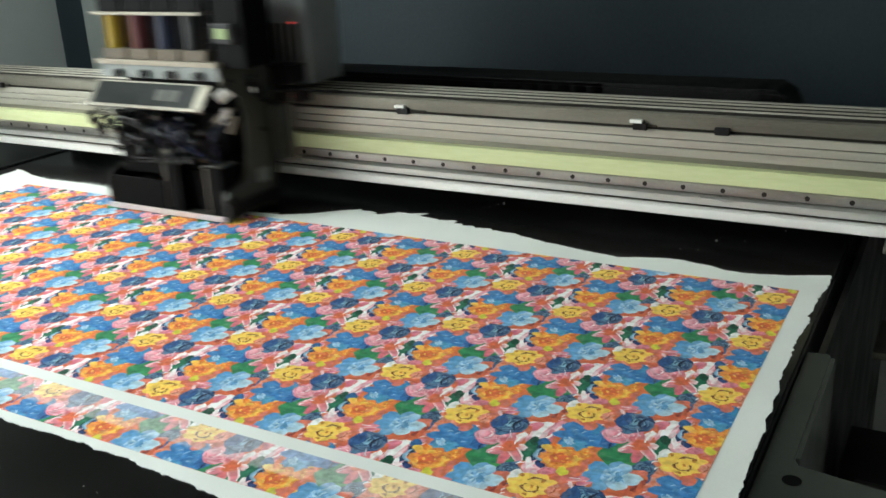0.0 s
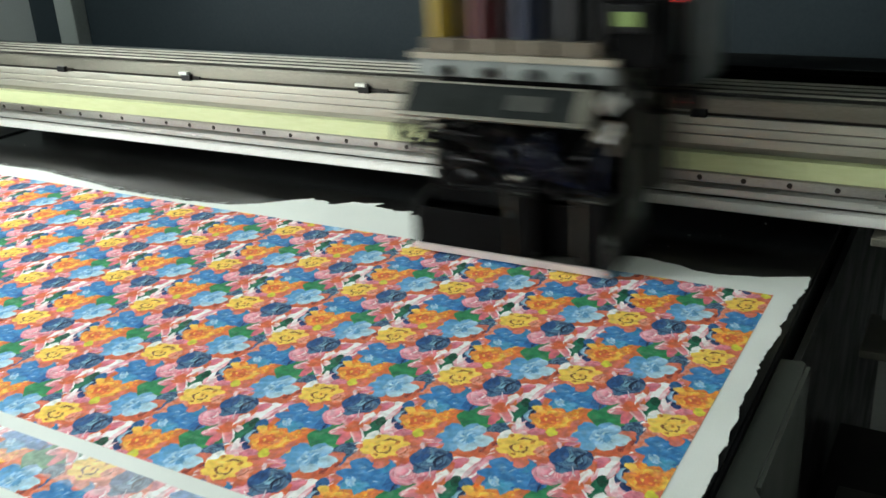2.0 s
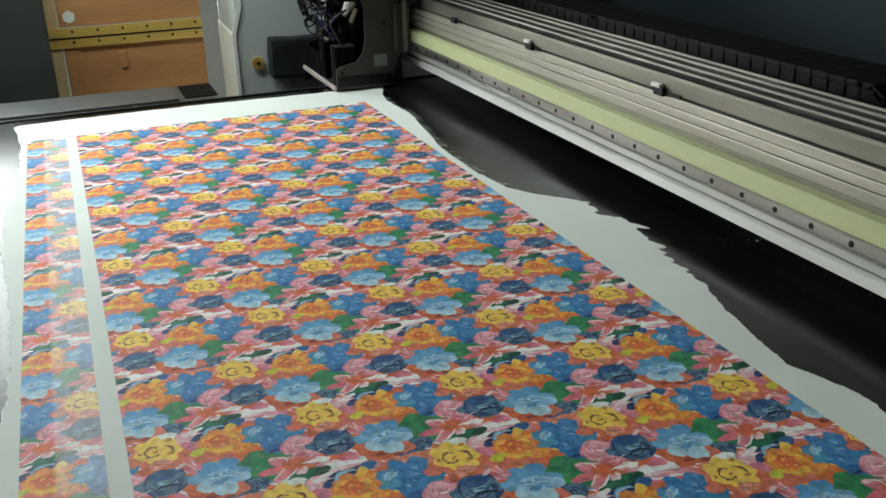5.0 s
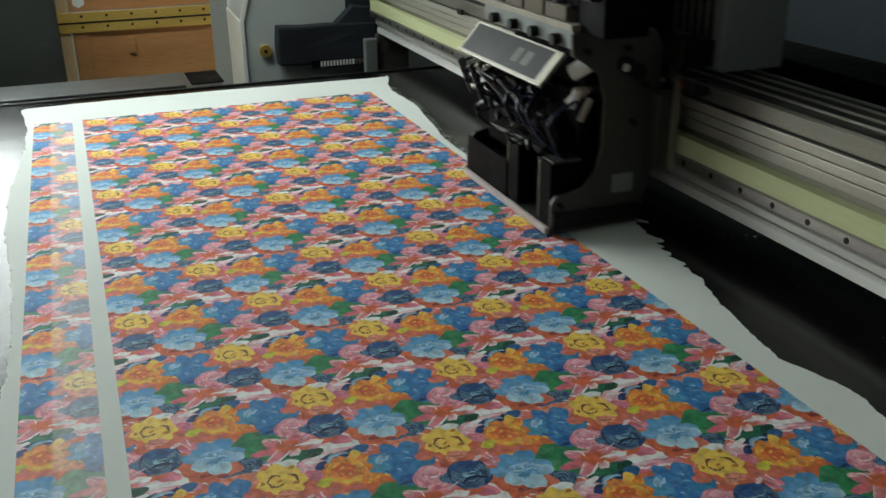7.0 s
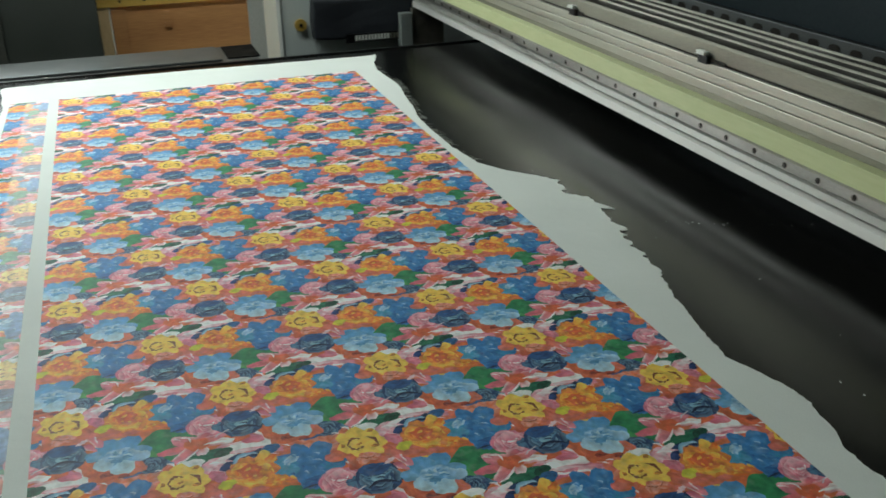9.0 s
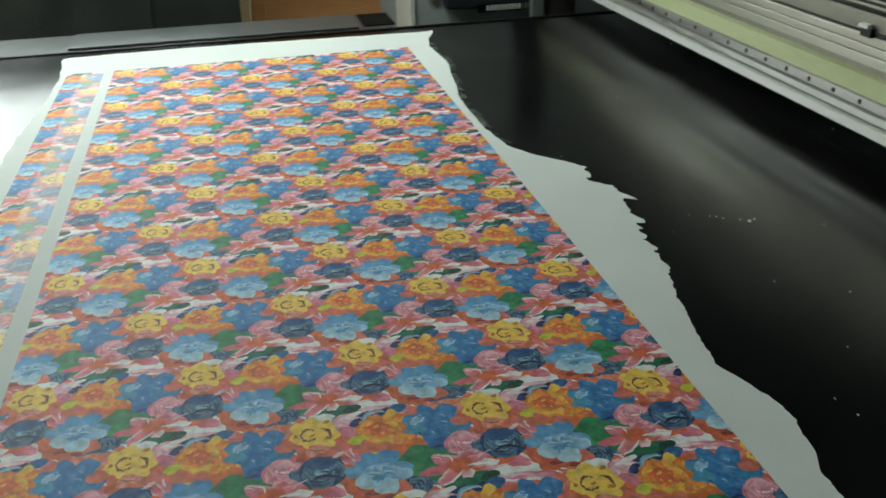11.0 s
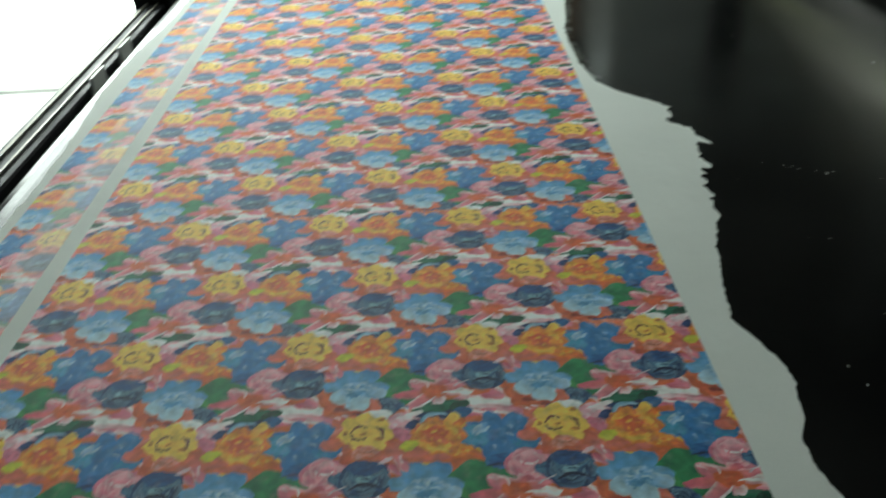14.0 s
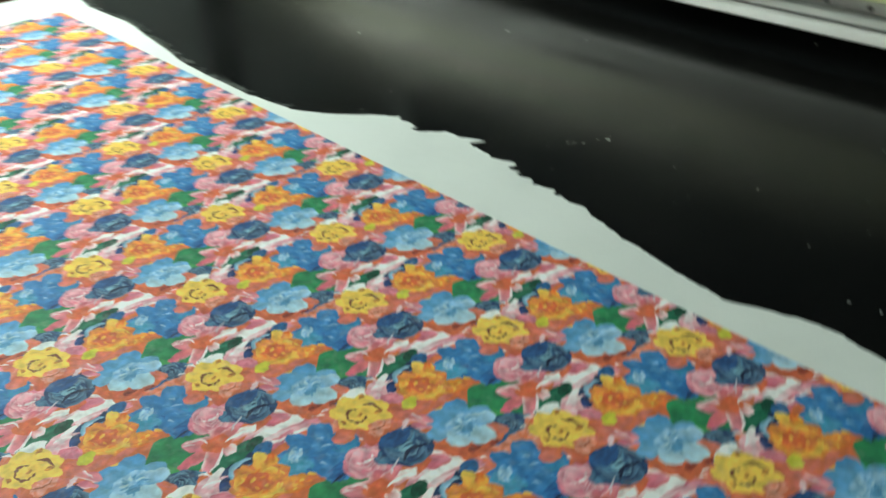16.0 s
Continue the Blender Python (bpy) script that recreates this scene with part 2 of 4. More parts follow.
def tube(points, r, sides=6):
    """A round hose through points."""
    bm = bmesh.new()
    pts = [Vector(p) for p in points]
    fine = []
    for i in range(len(pts) - 1):
        a, b, c, d = pts[max(i - 1, 0)], pts[i], pts[i + 1], pts[min(i + 2, len(pts) - 1)]
        for k in range(5):
            t = k / 5
            fine.append(0.5 * (2 * b + (c - a) * t + (2 * a - 5 * b + 4 * c - d) * t * t + (3 * b - a - 3 * c + d) * t ** 3))
    fine.append(pts[-1])
    rings = []
    for i, p in enumerate(fine):
        way = (fine[min(i + 1, len(fine) - 1)] - fine[max(i - 1, 0)]).normalized()
        q = way.to_track_quat("Z", "Y")
        rings.append([bm.verts.new(p + q @ Vector((r * math.cos(a), r * math.sin(a), 0))) for a in (2 * math.pi * k / sides for k in range(sides))])
    for a, b in zip(rings, rings[1:]):
        for k in range(sides):
            bm.faces.new((a[k], a[(k + 1) % sides], b[(k + 1) % sides], b[k]))
    return bm


def mesh_of(name, bm, mat, smooth=False):
    me = bpy.data.meshes.new(name)
    bm.to_mesh(me)
    bm.free()
    me.materials.append(mat)
    if smooth:
        for p in me.polygons:
            p.use_smooth = True
    return me


def part(name, bm, mat, parent=None, label="", smooth=False):
    ob = new(name, mesh_of(name, bm, mat, smooth))
    if parent:
        ob.parent = parent
    return tagged(ob, label)


def thing(name, label, category, group="", kind="", at=(0, 0, 0)):
    ob = new(name)
    ob.empty_display_size = 0.05
    ob.location = at
    return tagged(ob, label, category, group, kind)


def structure(name, bm, mat, label, category):
    return tagged(part(name, bm, mat), label, category, "", "structure")


def merged(*parts):
    bm = bmesh.new()
    for p in parts:
        me = bpy.data.meshes.new("tmp")
        p.to_mesh(me)
        p.free()
        bm.from_mesh(me)
        bpy.data.meshes.remove(me)
    return bm


# ---- the hall ----
structure("floor", box(-3.7, 3.0, -4.5, 2.6, -0.1, 0.0), FLOOR, "pale smooth workshop floor", "floor")
structure("ceiling", box(-3.7, 3.0, -4.5, 2.6, 3.0, 3.1), WALL, "plain pale workshop ceiling", "ceiling")
structure("wall_north", box(-3.7, 3.0, 2.6, 2.72, 0, 3.0), WALL, "plain grey wall behind the printer", "wall")
structure("wall_south", box(-3.7, 3.0, -4.62, -4.5, 0, 3.0), WALL, "plain grey wall", "wall")
structure("wall_east", box(3.0, 3.12, -4.5, 2.6, 0, 3.0), WALL, "plain grey wall", "wall")
structure("wall_west", merged(box(-3.82, -3.7, -4.5, -3.2, 0, 3.0), box(-3.82, -3.7, -0.75, 2.6, 0, 3.0), box(-3.82, -3.7, -3.2, -0.75, 2.6, 3.0)), WALL, "grey wall with a wide shop opening", "wall")
structure("ground", box(-6.5, -3.82, -6.5, 1.5, -0.12, -0.02), WHITE, "pale sunlit ground outside", "ground")
structure("backdrop", box(-4.7, -4.68, -5.5, 0.8, -1.5, 4.0), DAYLIGHT, "overexposed daylight outside the window", "daylight")
ceiling_lamp = thing("ceiling_lamp", "hanging white batten lamp over the belt's end", "lamp")
part("batten", box(-1.78, -1.62, -1.62, -0.28, 2.04, 2.10, 0.006), WHITE, ceiling_lamp)
part("cord", rod((-1.7, -1.4, 2.10), (-1.7, -1.4, 3.0), 0.006, 8), BLACK, ceiling_lamp)
part("cord", rod((-1.7, -0.5, 2.10), (-1.7, -0.5, 3.0), 0.006, 8), BLACK, ceiling_lamp)
# ---- conveyor belt over its rollers ----
ZB = 0.9
BELT_L, BELT_R = -1.752, 0.042
FRONT, ROLL = -1.19, 0.055


def belt_outline():
    pts = [(1.6, ZB)]
    for k in range(13):
        a = math.radians(90 + 180 * k / 12)
        pts.append((FRONT + ROLL * math.cos(a), ZB - ROLL + ROLL * math.sin(a)))
    pts += [(1.6, ZB - 2 * ROLL)]
    return pts


belt = thing("conveyor_belt", "black rubber conveyor belt, scuffed and slightly shiny", "conveyor belt")
part("belt_surface", prism_x(belt_outline(), BELT_L, BELT_R), BELT, belt)
for x in (BELT_L - 0.012, BELT_R + 0.012):
    part("roller_end", rod((x - 0.011, FRONT, ZB - ROLL), (x + 0.011, FRONT, ZB - ROLL), 0.045, 24), DARKSTEEL, belt)

front_bar = thing("front_bar", "black front rail bar with slots and white stickers", "machine bar")
part("bar", box(-1.79, 0.35, -1.315, -1.262, 0.80, 0.872, 0.006), BLACK, front_bar)
part("ridge", box(-1.79, 0.35, -1.303, -1.297, 0.8725, 0.876), ALU_DULL, front_bar, "thin worn metal ridge")
part("ridge", box(-1.79, 0.35, -1.279, -1.275, 0.8725, 0.876), ALU_DULL, front_bar, "thin worn metal ridge")
part("end_block", box(-1.86, -1.62, -1.33, -1.25, 0.78, 0.905, 0.008), BLACK, front_bar)
for x in (-1.33, -1.16):
    part("sticker", box(x, x + 0.07, -1.262, -1.256, 0.845, 0.885), WHITE, front_bar, "blank white sticker")
for x in (-1.7, 0.2):
    part("leg", box(x - 0.04, x + 0.04, -1.32, -1.24, 0, 0.8, 0.004), DARKSTEEL, front_bar)

# side rims of the table
rim = thing("side_cover", "dark satin metal table rim beside the belt", "machine cover")
part("rim_top", box(-1.97, -1.764, -1.24, -0.315, 0.80, 0.896, 0.004), RIM, rim)
part("low_rim", box(-1.97, -1.764, -0.312, 0.30, 0.70, 0.835, 0.004), BLACK, rim)
part("edge_strip", box(-1.7635, -1.7545, -1.24, 0.9, 0.80, 0.903), BLACK, rim)
part("raised_plate", box(-1.95, -1.80, -1.05, -0.40, 0.8965, 0.902, 0.002), RIM, rim)
part("recess", box(-1.955, -1.82, -0.385, -0.31, 0.8965, 0.899), MATTE, rim, "shallow black recess")
for y in (-0.78, -0.5):
    part("screw", rod((-1.785, y, 0.896), (-1.785, y, 0.8985), 0.004, 10), ALU, rim)
part("skirt", box(-1.96, -1.80, -1.2, 0.3, 0.0, 0.80), COVER, rim)

rim_r = thing("table_edge", "black channel edge along the belt", "machine rim")
part("edge_strip", box(0.0425, 0.0450, -1.2, 1.2, 0.80, 0.897), BLACK, rim_r)
part("channel", box(0.056, 0.064, -1.2, 1.2, 0.78, 0.882), BLACK, rim_r)
part("skirt", box(0.050, 0.060, -1.2, 1.2, 0.0, 0.78), BLACK, rim_r)

bracket = thing("side_bracket", "olive grey L-shaped bracket plate with a round hole", "bracket")
bm = prism_z([(0.0465, -1.1), (0.30, -1.1), (0.30, -0.46), (0.080, -0.428), (0.074, -0.418), (0.074, -0.176), (0.070, -0.168), (0.0465, -0.172)], 0.888, 0.893, 0.001)
part("plate", bm, BRACKET, bracket)
part("side_flange", box(0.0745, 0.0785, -0.416, -0.178, 0.70, 0.8925), BRACKET, bracket)
part("hole", rod((0.078, -0.457, 0.8931), (0.078, -0.457, 0.8936), 0.009, 20), MATTE, bracket, "round dark hole")
part("post", box(0.18, 0.184, -0.40, -0.396, 0.5, 0.885), ALU_DULL, bracket)

# capping station to the side, mostly in shade
station = thing("capping_station", "grey and black head-capping station with a yellow clip", "machine unit")
part("back_plate", box(0.116, 0.34, 0.225, 0.245, 0.775, 0.925, 0.003), HEADGREY, station)
part("ledge", box(0.098, 0.34, 0.12, 0.245, 0.9255, 0.937, 0.002), ALU_DULL, station)
part("bolt", rod((0.12, 0.14, 0.937), (0.12, 0.14, 0.942), 0.006, 8), ALU, station)
part("tray", box(0.10, 0.34, 0.12, 0.245, 0.762, 0.774, 0.002), ALU_DULL, station)
part("clip", box(0.158, 0.188, 0.085, 0.118, 0.775, 0.805, 0.003), YELLOW, station, "yellow plastic clip")
part("base", box(0.07, 0.9, -0.35, 0.3, 0.2, 0.55, 0.004), BLACK, station)
part("sump", box(0.10, 0.6, -0.30, 0.05, 0.55, 0.60, 0.004), DARKSTEEL, station)

pillar = thing("side_housing", "white painted sheet-metal housing of the printer", "machine housing")
part("front_panel", box(0.186, 0.9, -0.075, -0.05, 0.3, 1.7, 0.003), WHITE, pillar)
part("side_panel", box(0.60, 0.9, -0.05, 1.2, 0.3, 1.7, 0.003), WHITE, pillar)
part("seam", box(0.186, 0.9, -0.0775, -0.0755, 0.872, 0.876), GREY, pillar)

# ---- print rail ----
RX0, RX1 = -2.05, 0.60
rail = thing("print_rail", "long extruded aluminium carriage rail with grooves", "machine rail")
# the lip's brightness is painted, it stands for light thrown back by the cloth
part("bottom_lip", prism_x([(0.146, 0.941), (0.140, 0.944), (0.140, 0.957), (0.146, 0.9595), (0.23, 0.9595), (0.23, 0.941)], RX0, RX1), ALU_LIP_LIT, rail)
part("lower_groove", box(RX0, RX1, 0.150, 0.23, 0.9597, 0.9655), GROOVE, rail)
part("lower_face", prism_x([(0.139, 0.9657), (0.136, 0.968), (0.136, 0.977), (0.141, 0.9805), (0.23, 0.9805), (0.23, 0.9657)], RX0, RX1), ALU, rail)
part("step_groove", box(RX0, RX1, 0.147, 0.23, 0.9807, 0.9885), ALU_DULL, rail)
part("guide_rail", prism_x([(0.122, 0.9887), (0.119, 0.991), (0.119, 1.003), (0.122, 1.0045), (0.23, 1.0045), (0.23, 0.9887)], RX0, RX1), STEEL, rail, "ground steel guide rail")
part("band", box(RX0, RX1, 0.1225, 0.23, 1.0047, 1.0300, 0.0006), BAND, rail, "pale green encoder cover band")
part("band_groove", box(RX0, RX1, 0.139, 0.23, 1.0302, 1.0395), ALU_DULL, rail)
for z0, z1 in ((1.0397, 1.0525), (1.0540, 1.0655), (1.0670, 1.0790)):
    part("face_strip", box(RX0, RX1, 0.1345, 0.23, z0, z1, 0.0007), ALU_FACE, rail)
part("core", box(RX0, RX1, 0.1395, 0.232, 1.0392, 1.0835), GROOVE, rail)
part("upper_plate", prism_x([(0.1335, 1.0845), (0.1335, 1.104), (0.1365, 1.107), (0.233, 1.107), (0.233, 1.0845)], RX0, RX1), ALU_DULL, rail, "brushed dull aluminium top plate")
# dark strips on the plate paint the shade between the ribs
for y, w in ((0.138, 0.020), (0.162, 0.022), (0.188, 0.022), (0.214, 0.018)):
    part("groove_shade_strip", box(RX0, RX1, y, y + w, 1.1072, 1.1078), GROOVE, rail)
    part("top_rib", box(RX0, RX1, y + w + 0.0005, y + w + 0.0028, 1.1072, 1.1105), ALU_FACE, rail)
screw_mesh = None
pitch, first = 0.06, -1.268
for k in range(-13, 31):
    x = first + pitch * k
    if screw_mesh is None:
        bm = merged(rod((0, 0.1183, 0), (0, 0.1205, 0), 0.0038, 12), rod((0, 0.1178, 0.0004), (0, 0.1185, 0.0004), 0.0026, 10))
        screw_mesh = mesh_of("screw", bm, GROOVE)
    ob = new("screw", screw_mesh)
    ob.location = (x, 0, 0.9966)
    ob.parent = rail
for x, white, w in ((-1.775, 0, 0.03), (-1.43, 0, 0.03), (-1.087, 1, 0.03), (-0.690, 1, 0.045), (-0.261, 1, 0.025), (-0.136, 0, 0.0)):
    c = part("cable_clip", box(x - 0.011, x + 0.011, 0.126, 0.1344, 1.0785, 1.0895, 0.001), BLACK, rail, "small black cable clip")
    if w:
        part("tail", box(x + 0.0095, x + w, 0.131, 0.1344, 1.0820, 1.0865), GROOVE, c)
    if white:
        part("tab", box(x - 0.016, x + 0.004, 0.1255, 0.1333, 1.0893, 1.0945, 0.0008), WHITE, c, "white plastic tab")
part("support_plate", box(-2.06, -2.04, 0.135, 0.225, 0.60, 0.94, 0.003), ALU_DULL, rail)
part("support_plate", box(-2.058, -2.03, 0.10, 0.133, 0.60, 0.93, 0.003), GREY, rail)

# slotted cable tray behind the rail
tray = thing("cable_tray", "dark slotted cable tray behind the rail", "cable tray")
part("tray_floor", box(RX0, 0.6, 0.26, 0.40, 1.03, 1.036), BLACK, tray)
part("tray_wall", box(RX0, 0.6, 0.40, 0.406, 1.03, 1.078, 0.001), RIM, tray)
slot = None
for k in range(44):
    if slot is None:
        slot = mesh_of("slot", merged(rod((0, 0.3985, 0), (0, 0.3998, 0), 0.0075, 12), box(-0.0005, 0.010, 0.3985, 0.3998, -0.0075, 0.0075), rod((0.010, 0.3985, 0), (0.010, 0.3998, 0), 0.0075, 12)), GROOVE)
    ob = new("slot", slot)
    ob.location = (-1.50 + 0.0467 * k, 0, 1.062)
    ob.parent = tray
tape = thing("red_tape", "folded scrap of red tape on the tray", "tape")
bm = bmesh.new()
bmesh.ops.create_uvsphere(bm, u_segments=14, v_segments=8, radius=1)
for v in bm.verts:
    v.co = Vector((v.co.x * 0.045, v.co.y * 0.02, max(v.co.z, -0.3) * 0.022)) * (1 + 0.25 * noise.noise(v.co * 2.3))
part("scrap", bm, RED, tape).location = (-1.40, 0.33, 1.043)

cover = thing("rear_cover", "tall blue-grey rear cover panel of the printer", "machine cover")
part("panel", box(-1.98, 0.9, 0.62, 0.65, 0.95, 2.2), COVER, cover)
part("panel_foot", box(-1.98, 0.9, 0.45, 0.62, 0.95, 1.02, 0.003), BLACK, cover)
part("column", box(-1.985, -1.915, 0.575, 0.6195, 0.9, 2.2, 0.004), GREY, cover, "grey end column")
part("end_pane", box(-2.34, -1.987, 0.60, 0.63, 0.9, 1.40, 0.002), COVER, cover)
part("top_rail", box(-2.34, -1.987, 0.575, 0.62, 1.4005, 1.5, 0.004), GREY, cover)
part("hood", box(-1.98, 0.9, 0.30, 0.65, 2.2, 2.24, 0.004), COVER, cover)

# ---- side head of the machine with its covered box ----
head = thing("machine_head", "grey powder-coated end cabinet of the printer", "machine cabinet")
part("cabinet", prism_z([(-2.062, -0.215), (-2.062, 0.135), (-2.062, 0.60), (-2.62, 0.60), (-2.62, -0.170), (-2.40, -0.200)], 0.0, 1.5, 0.004), HEADGREY, head)
part("front_panel", prism_z([(-2.068, -0.216), (-2.40, -0.2025), (-2.40, -0.2075), (-2.068, -0.2225)], 0.35, 0.985, 0.0008), PALE, head, "cream front panel")
part("edge_trim", prism_x([(-0.226, 0.80), (-0.217, 0.80), (-0.217, 0.99), (-0.196, 1.06), (-0.196, 1.4), (-0.207, 1.4), (-0.207, 1.062), (-0.226, 0.993)], -2.066, -2.056), WHITE, head, "bright bent edge trim")
part("lock", rod((-2.0625, -0.166, 0.912), (-2.052, -0.166, 0.912), 0.016, 20), BRASS, head, "round brass lock")
part("lock_core", rod((-2.0515, -0.166, 0.912), (-2.050, -0.166, 0.912), 0.005, 10), GROOVE, head)
part("dark_door", box(-2.0615, -2.056, 0.06, 0.15, 0.99, 1.4), COVER, head)
cb = thing("covered_unit", "navy cloth-covered box unit with a row of white slots", "machine unit")
bm = box(-2.0615, -2.012, -0.140, 0.136, 0.876, 0.975, 0.006)
bmesh.ops.subdivide_edges(bm, edges=bm.edges[:], cuts=3, use_grid_fill=True)
for v in bm.verts:
    v.co += Vector((0.004, 0.005, 0.007)) * noise.noise(v.co * 17)
part("cover", bm, NAVY, cb)
part("flap", prism_x([(0.02, 0.974), (0.135, 0.97), (0.15, 1.01), (0.07, 1.02)], -2.055, -2.02, 0.002), NAVY, cb)
part("terminal_strip", box(-2.0115, -2.008, -0.055, 0.132, 0.864, 0.886), BLACK, cb)
for k in range(18):
    part("slot", box(-2.0078, -2.006, -0.03 + 0.0088 * k, -0.0245 + 0.0088 * k, 0.868, 0.882), WHITE if k < 11 else ALU_DULL, cb)

# ---- wooden crate and dark cabinet beyond the table ----
crate = thing("wooden_crate", "orange-brown plywood crate with a drilled brass strip", "crate")
part("panel", box(-2.62, -2.50, -0.627, -0.236, 0.0, 0.925, 0.003), WOOD, crate)
part("upper_panel", box(-2.62, -2.50, -0.627, -0.236, 0.985, 1.3, 0.003), WOOD, crate)
part("post", box(-2.55, -2.495, -0.700, -0.630, 0.0, 1.3, 0.003), PINE, crate, "pale pine corner post")
part("batten", box(-2.4995, -2.494, -0.624, -0.585, 0.021, 0.92, 0.001), WOOD, crate)
st = part("strip", box(-2.494, -2.488, -0.690, -0.238, 0.927, 0.983, 0.001), BRASS, crate, "drilled brass strip")
part("groove", box(-2.4878, -2.4868, -0.69, -0.238, 0.952, 0.957), GROOVE, st)
for k in range(7):
    for z in (0.942, 0.972):
        part("hole", rod((-2.488, -0.665 + 0.068 * k, z), (-2.4866, -0.665 + 0.068 * k, z), 0.004, 8), GROOVE, st)
part("sticker", rod((-2.4998, -0.60, 1.012), (-2.4985, -0.60, 1.012), 0.018, 6), WHITE, crate, "blank pale sticker")
part("batten", box(-2.4995, -2.494, -0.612, -0.237, 0.0, 0.02, 0.001), WOOD, crate)
part("grip", merged(box(-2.4995, -2.492, -0.48, -0.462, 0.86, 0.905), ), WOOD, crate)
cab = thing("dark_cabinet", "dark grey control cabinet with a grey label plate", "cabinet")
part("body", box(-2.75, -2.32, -1.35, -0.660, 0.0, 1.14, 0.004), BRACKET, cab)
part("side_plate", box(-2.3195, -2.312, -1.3, -0.90, 0.75, 1.0, 0.002), DARKSTEEL, cab)
part("label_plate", box(-2.3195, -2.314, -1.28, -0.95, 1.0, 1.12, 0.002), GREY, cab, "grey label plate")

for ob in (head, cb):
    ob.location = (-0.055, 0.012, -0.006)
# ---- print carriage: built with its origin at the lip's end ----
carriage = thing("print_carriage", "black and steel ink-jet print carriage with ink bottles", "print carriage")
CL = 0.292
part("lip", box(0.0, CL, -0.064, -0.058, 0.9045, 0.914, 0.001), PINKISH, carriage, "scuffed pale front lip")
part("base_plate", box(0.002, CL, -0.058, 0.085, 0.906, 0.911), DARKSTEEL, carriage)
part("left_plate", prism_x([(-0.057, 0.912), (-0.057, 0.958), (-0.045, 0.972), (0.02, 0.985), (0.10, 1.0), (0.10, 0.912)], 0.0, 0.004), BLACK, carriage)
rpl = part("right_plate", prism_x([(-0.0575, 0.905), (-0.0575, 0.948), (-0.05, 0.958), (-0.010, 0.966), (0.008, 0.985), (0.016, 1.02), (0.016, 1.085), (0.006, 1.118), (-0.018, 1.135), (-0.034, 1.145), (-0.036, 1.172), (0.085, 1.172), (0.100, 1.15), (0.100, 0.985), (0.086, 0.94), (0.080, 0.905)], CL - 0.002, CL + 0.004, 0.0006), DARKSTEEL, carriage, "dark steel side plate with a curved cut-out")
part("label", box(CL + 0.0042, CL + 0.0055, 0.034, 0.066, 0.953, 0.979), GREY, rpl, "blank grey label")
part("foot_block", box(CL + 0.0042, CL + 0.009, -0.056, 0.078, 0.912, 0.935, 0.001), BLACK, rpl)
for y, z in ((-0.045, 0.945), (0.02, 0.924), (0.06, 0.925), (0.06, 1.05), (0.075, 1.10), (-0.015, 1.15), (0.045, 1.15)):
    part("bolt", rod((CL + 0.004, y, z), (CL + 0.0105, y, z), 0.0045, 8), BLACK, rpl)
part("bolt", rod((CL + 0.004, 0.062, 1.118), (CL + 0.008, 0.062, 1.118), 0.012, 16), BLACK, rpl)
part("head_block", box(0.03, 0.27, 0.03, 0.10, 0.912, 1.02, 0.004), MATTE, carriage)
part("valve_block", box(0.05, 0.28, 0.02, 0.10, 1.0205, 1.10, 0.004), MATTE, carriage)
part("frame_block", box(0.07, 0.285, -0.01, 0.10, 1.1005, 1.15, 0.003), MATTE, carriage)
for x in (0.152, 0.252):
    d = part("damper", box(x, x + 0.034, -0.052, -0.006, 0.912, 1.0, 0.0015), MATTE, carriage)
    part("cap", box(x + 0.001, x + 0.033, -0.051, -0.007, 1.0002, 1.0035, 0.001), DARKSTEEL, d)
    part("face", box(x + 0.001, x + 0.033, -0.0545, -0.0522, 0.915, 1.0, 0.0006), MATTE, d, "worn black front sheet")
    part("edge", box(x - 0.0025, x - 0.0002, -0.0545, -0.048, 0.915, 1.002), ALU_DULL, d)
part("side_ramp", prism_x([(-0.05, 0.912), (-0.05, 0.93), (-0.02, 0.945), (0.03, 0.945), (0.03, 0.912)], 0.010, 0.148), MATTE, carriage)
part("front_panel", box(0.0045, 0.150, -0.057, -0.053, 0.9115, 0.968, 0.001), MATTE, carriage)
part("front_panel", box(0.188, 0.250, -0.030, -0.026, 0.9115, 0.985, 0.001), MATTE, carriage)
part("manifold", box(0.022, 0.146, -0.030, 0.028, 0.9685, 1.088, 0.005), MATTE, carriage, "matt black ink manifold")
part("manifold", box(0.160, 0.268, -0.004, 0.018, 1.0045, 1.088, 0.005), MATTE, carriage, "matt black ink manifold")
# tilted dark label panel in a silver frame
tilt = Matrix.Translation((-0.012, -0.068, 1.104)) @ Matrix.Rotation(math.radians(-42), 4, "X")


def tilted(bm):
    bmesh.ops.transform(bm, matrix=tilt, verts=bm.verts[:])
    return bm


fr = part("sloped_frame", tilted(merged(box(0, 0.28, 0, 0.006, 0, 0.006, 0.001), box(0, 0.008, 0, 0.006, 0.006, 0.055, 0.001), box(0.260, 0.28, 0, 0.006, 0.006, 0.055, 0.001), box(0.008, 0.260, 0, 0.006, 0.052, 0.055, 0.001))), ALU_DULL, carriage, "sloped grey metal frame")
part("sloped_label", tilted(box(0.008, 0.260, 0.001, 0.006, 0.006, 0.052)), GLASS_DARK, fr, "dark label with worn marks")
for x in (0.165, 0.195):
    part("mark", tilted(box(x, x + 0.02, 0.0004, 0.0009, 0.018, 0.040)), DARKSTEEL, fr)
bar_ = part("knob_bar", box(0.0, 0.285, -0.028, -0.004, 1.150, 1.174, 0.002), GREY, carriage, "grey bar with four black knobs")
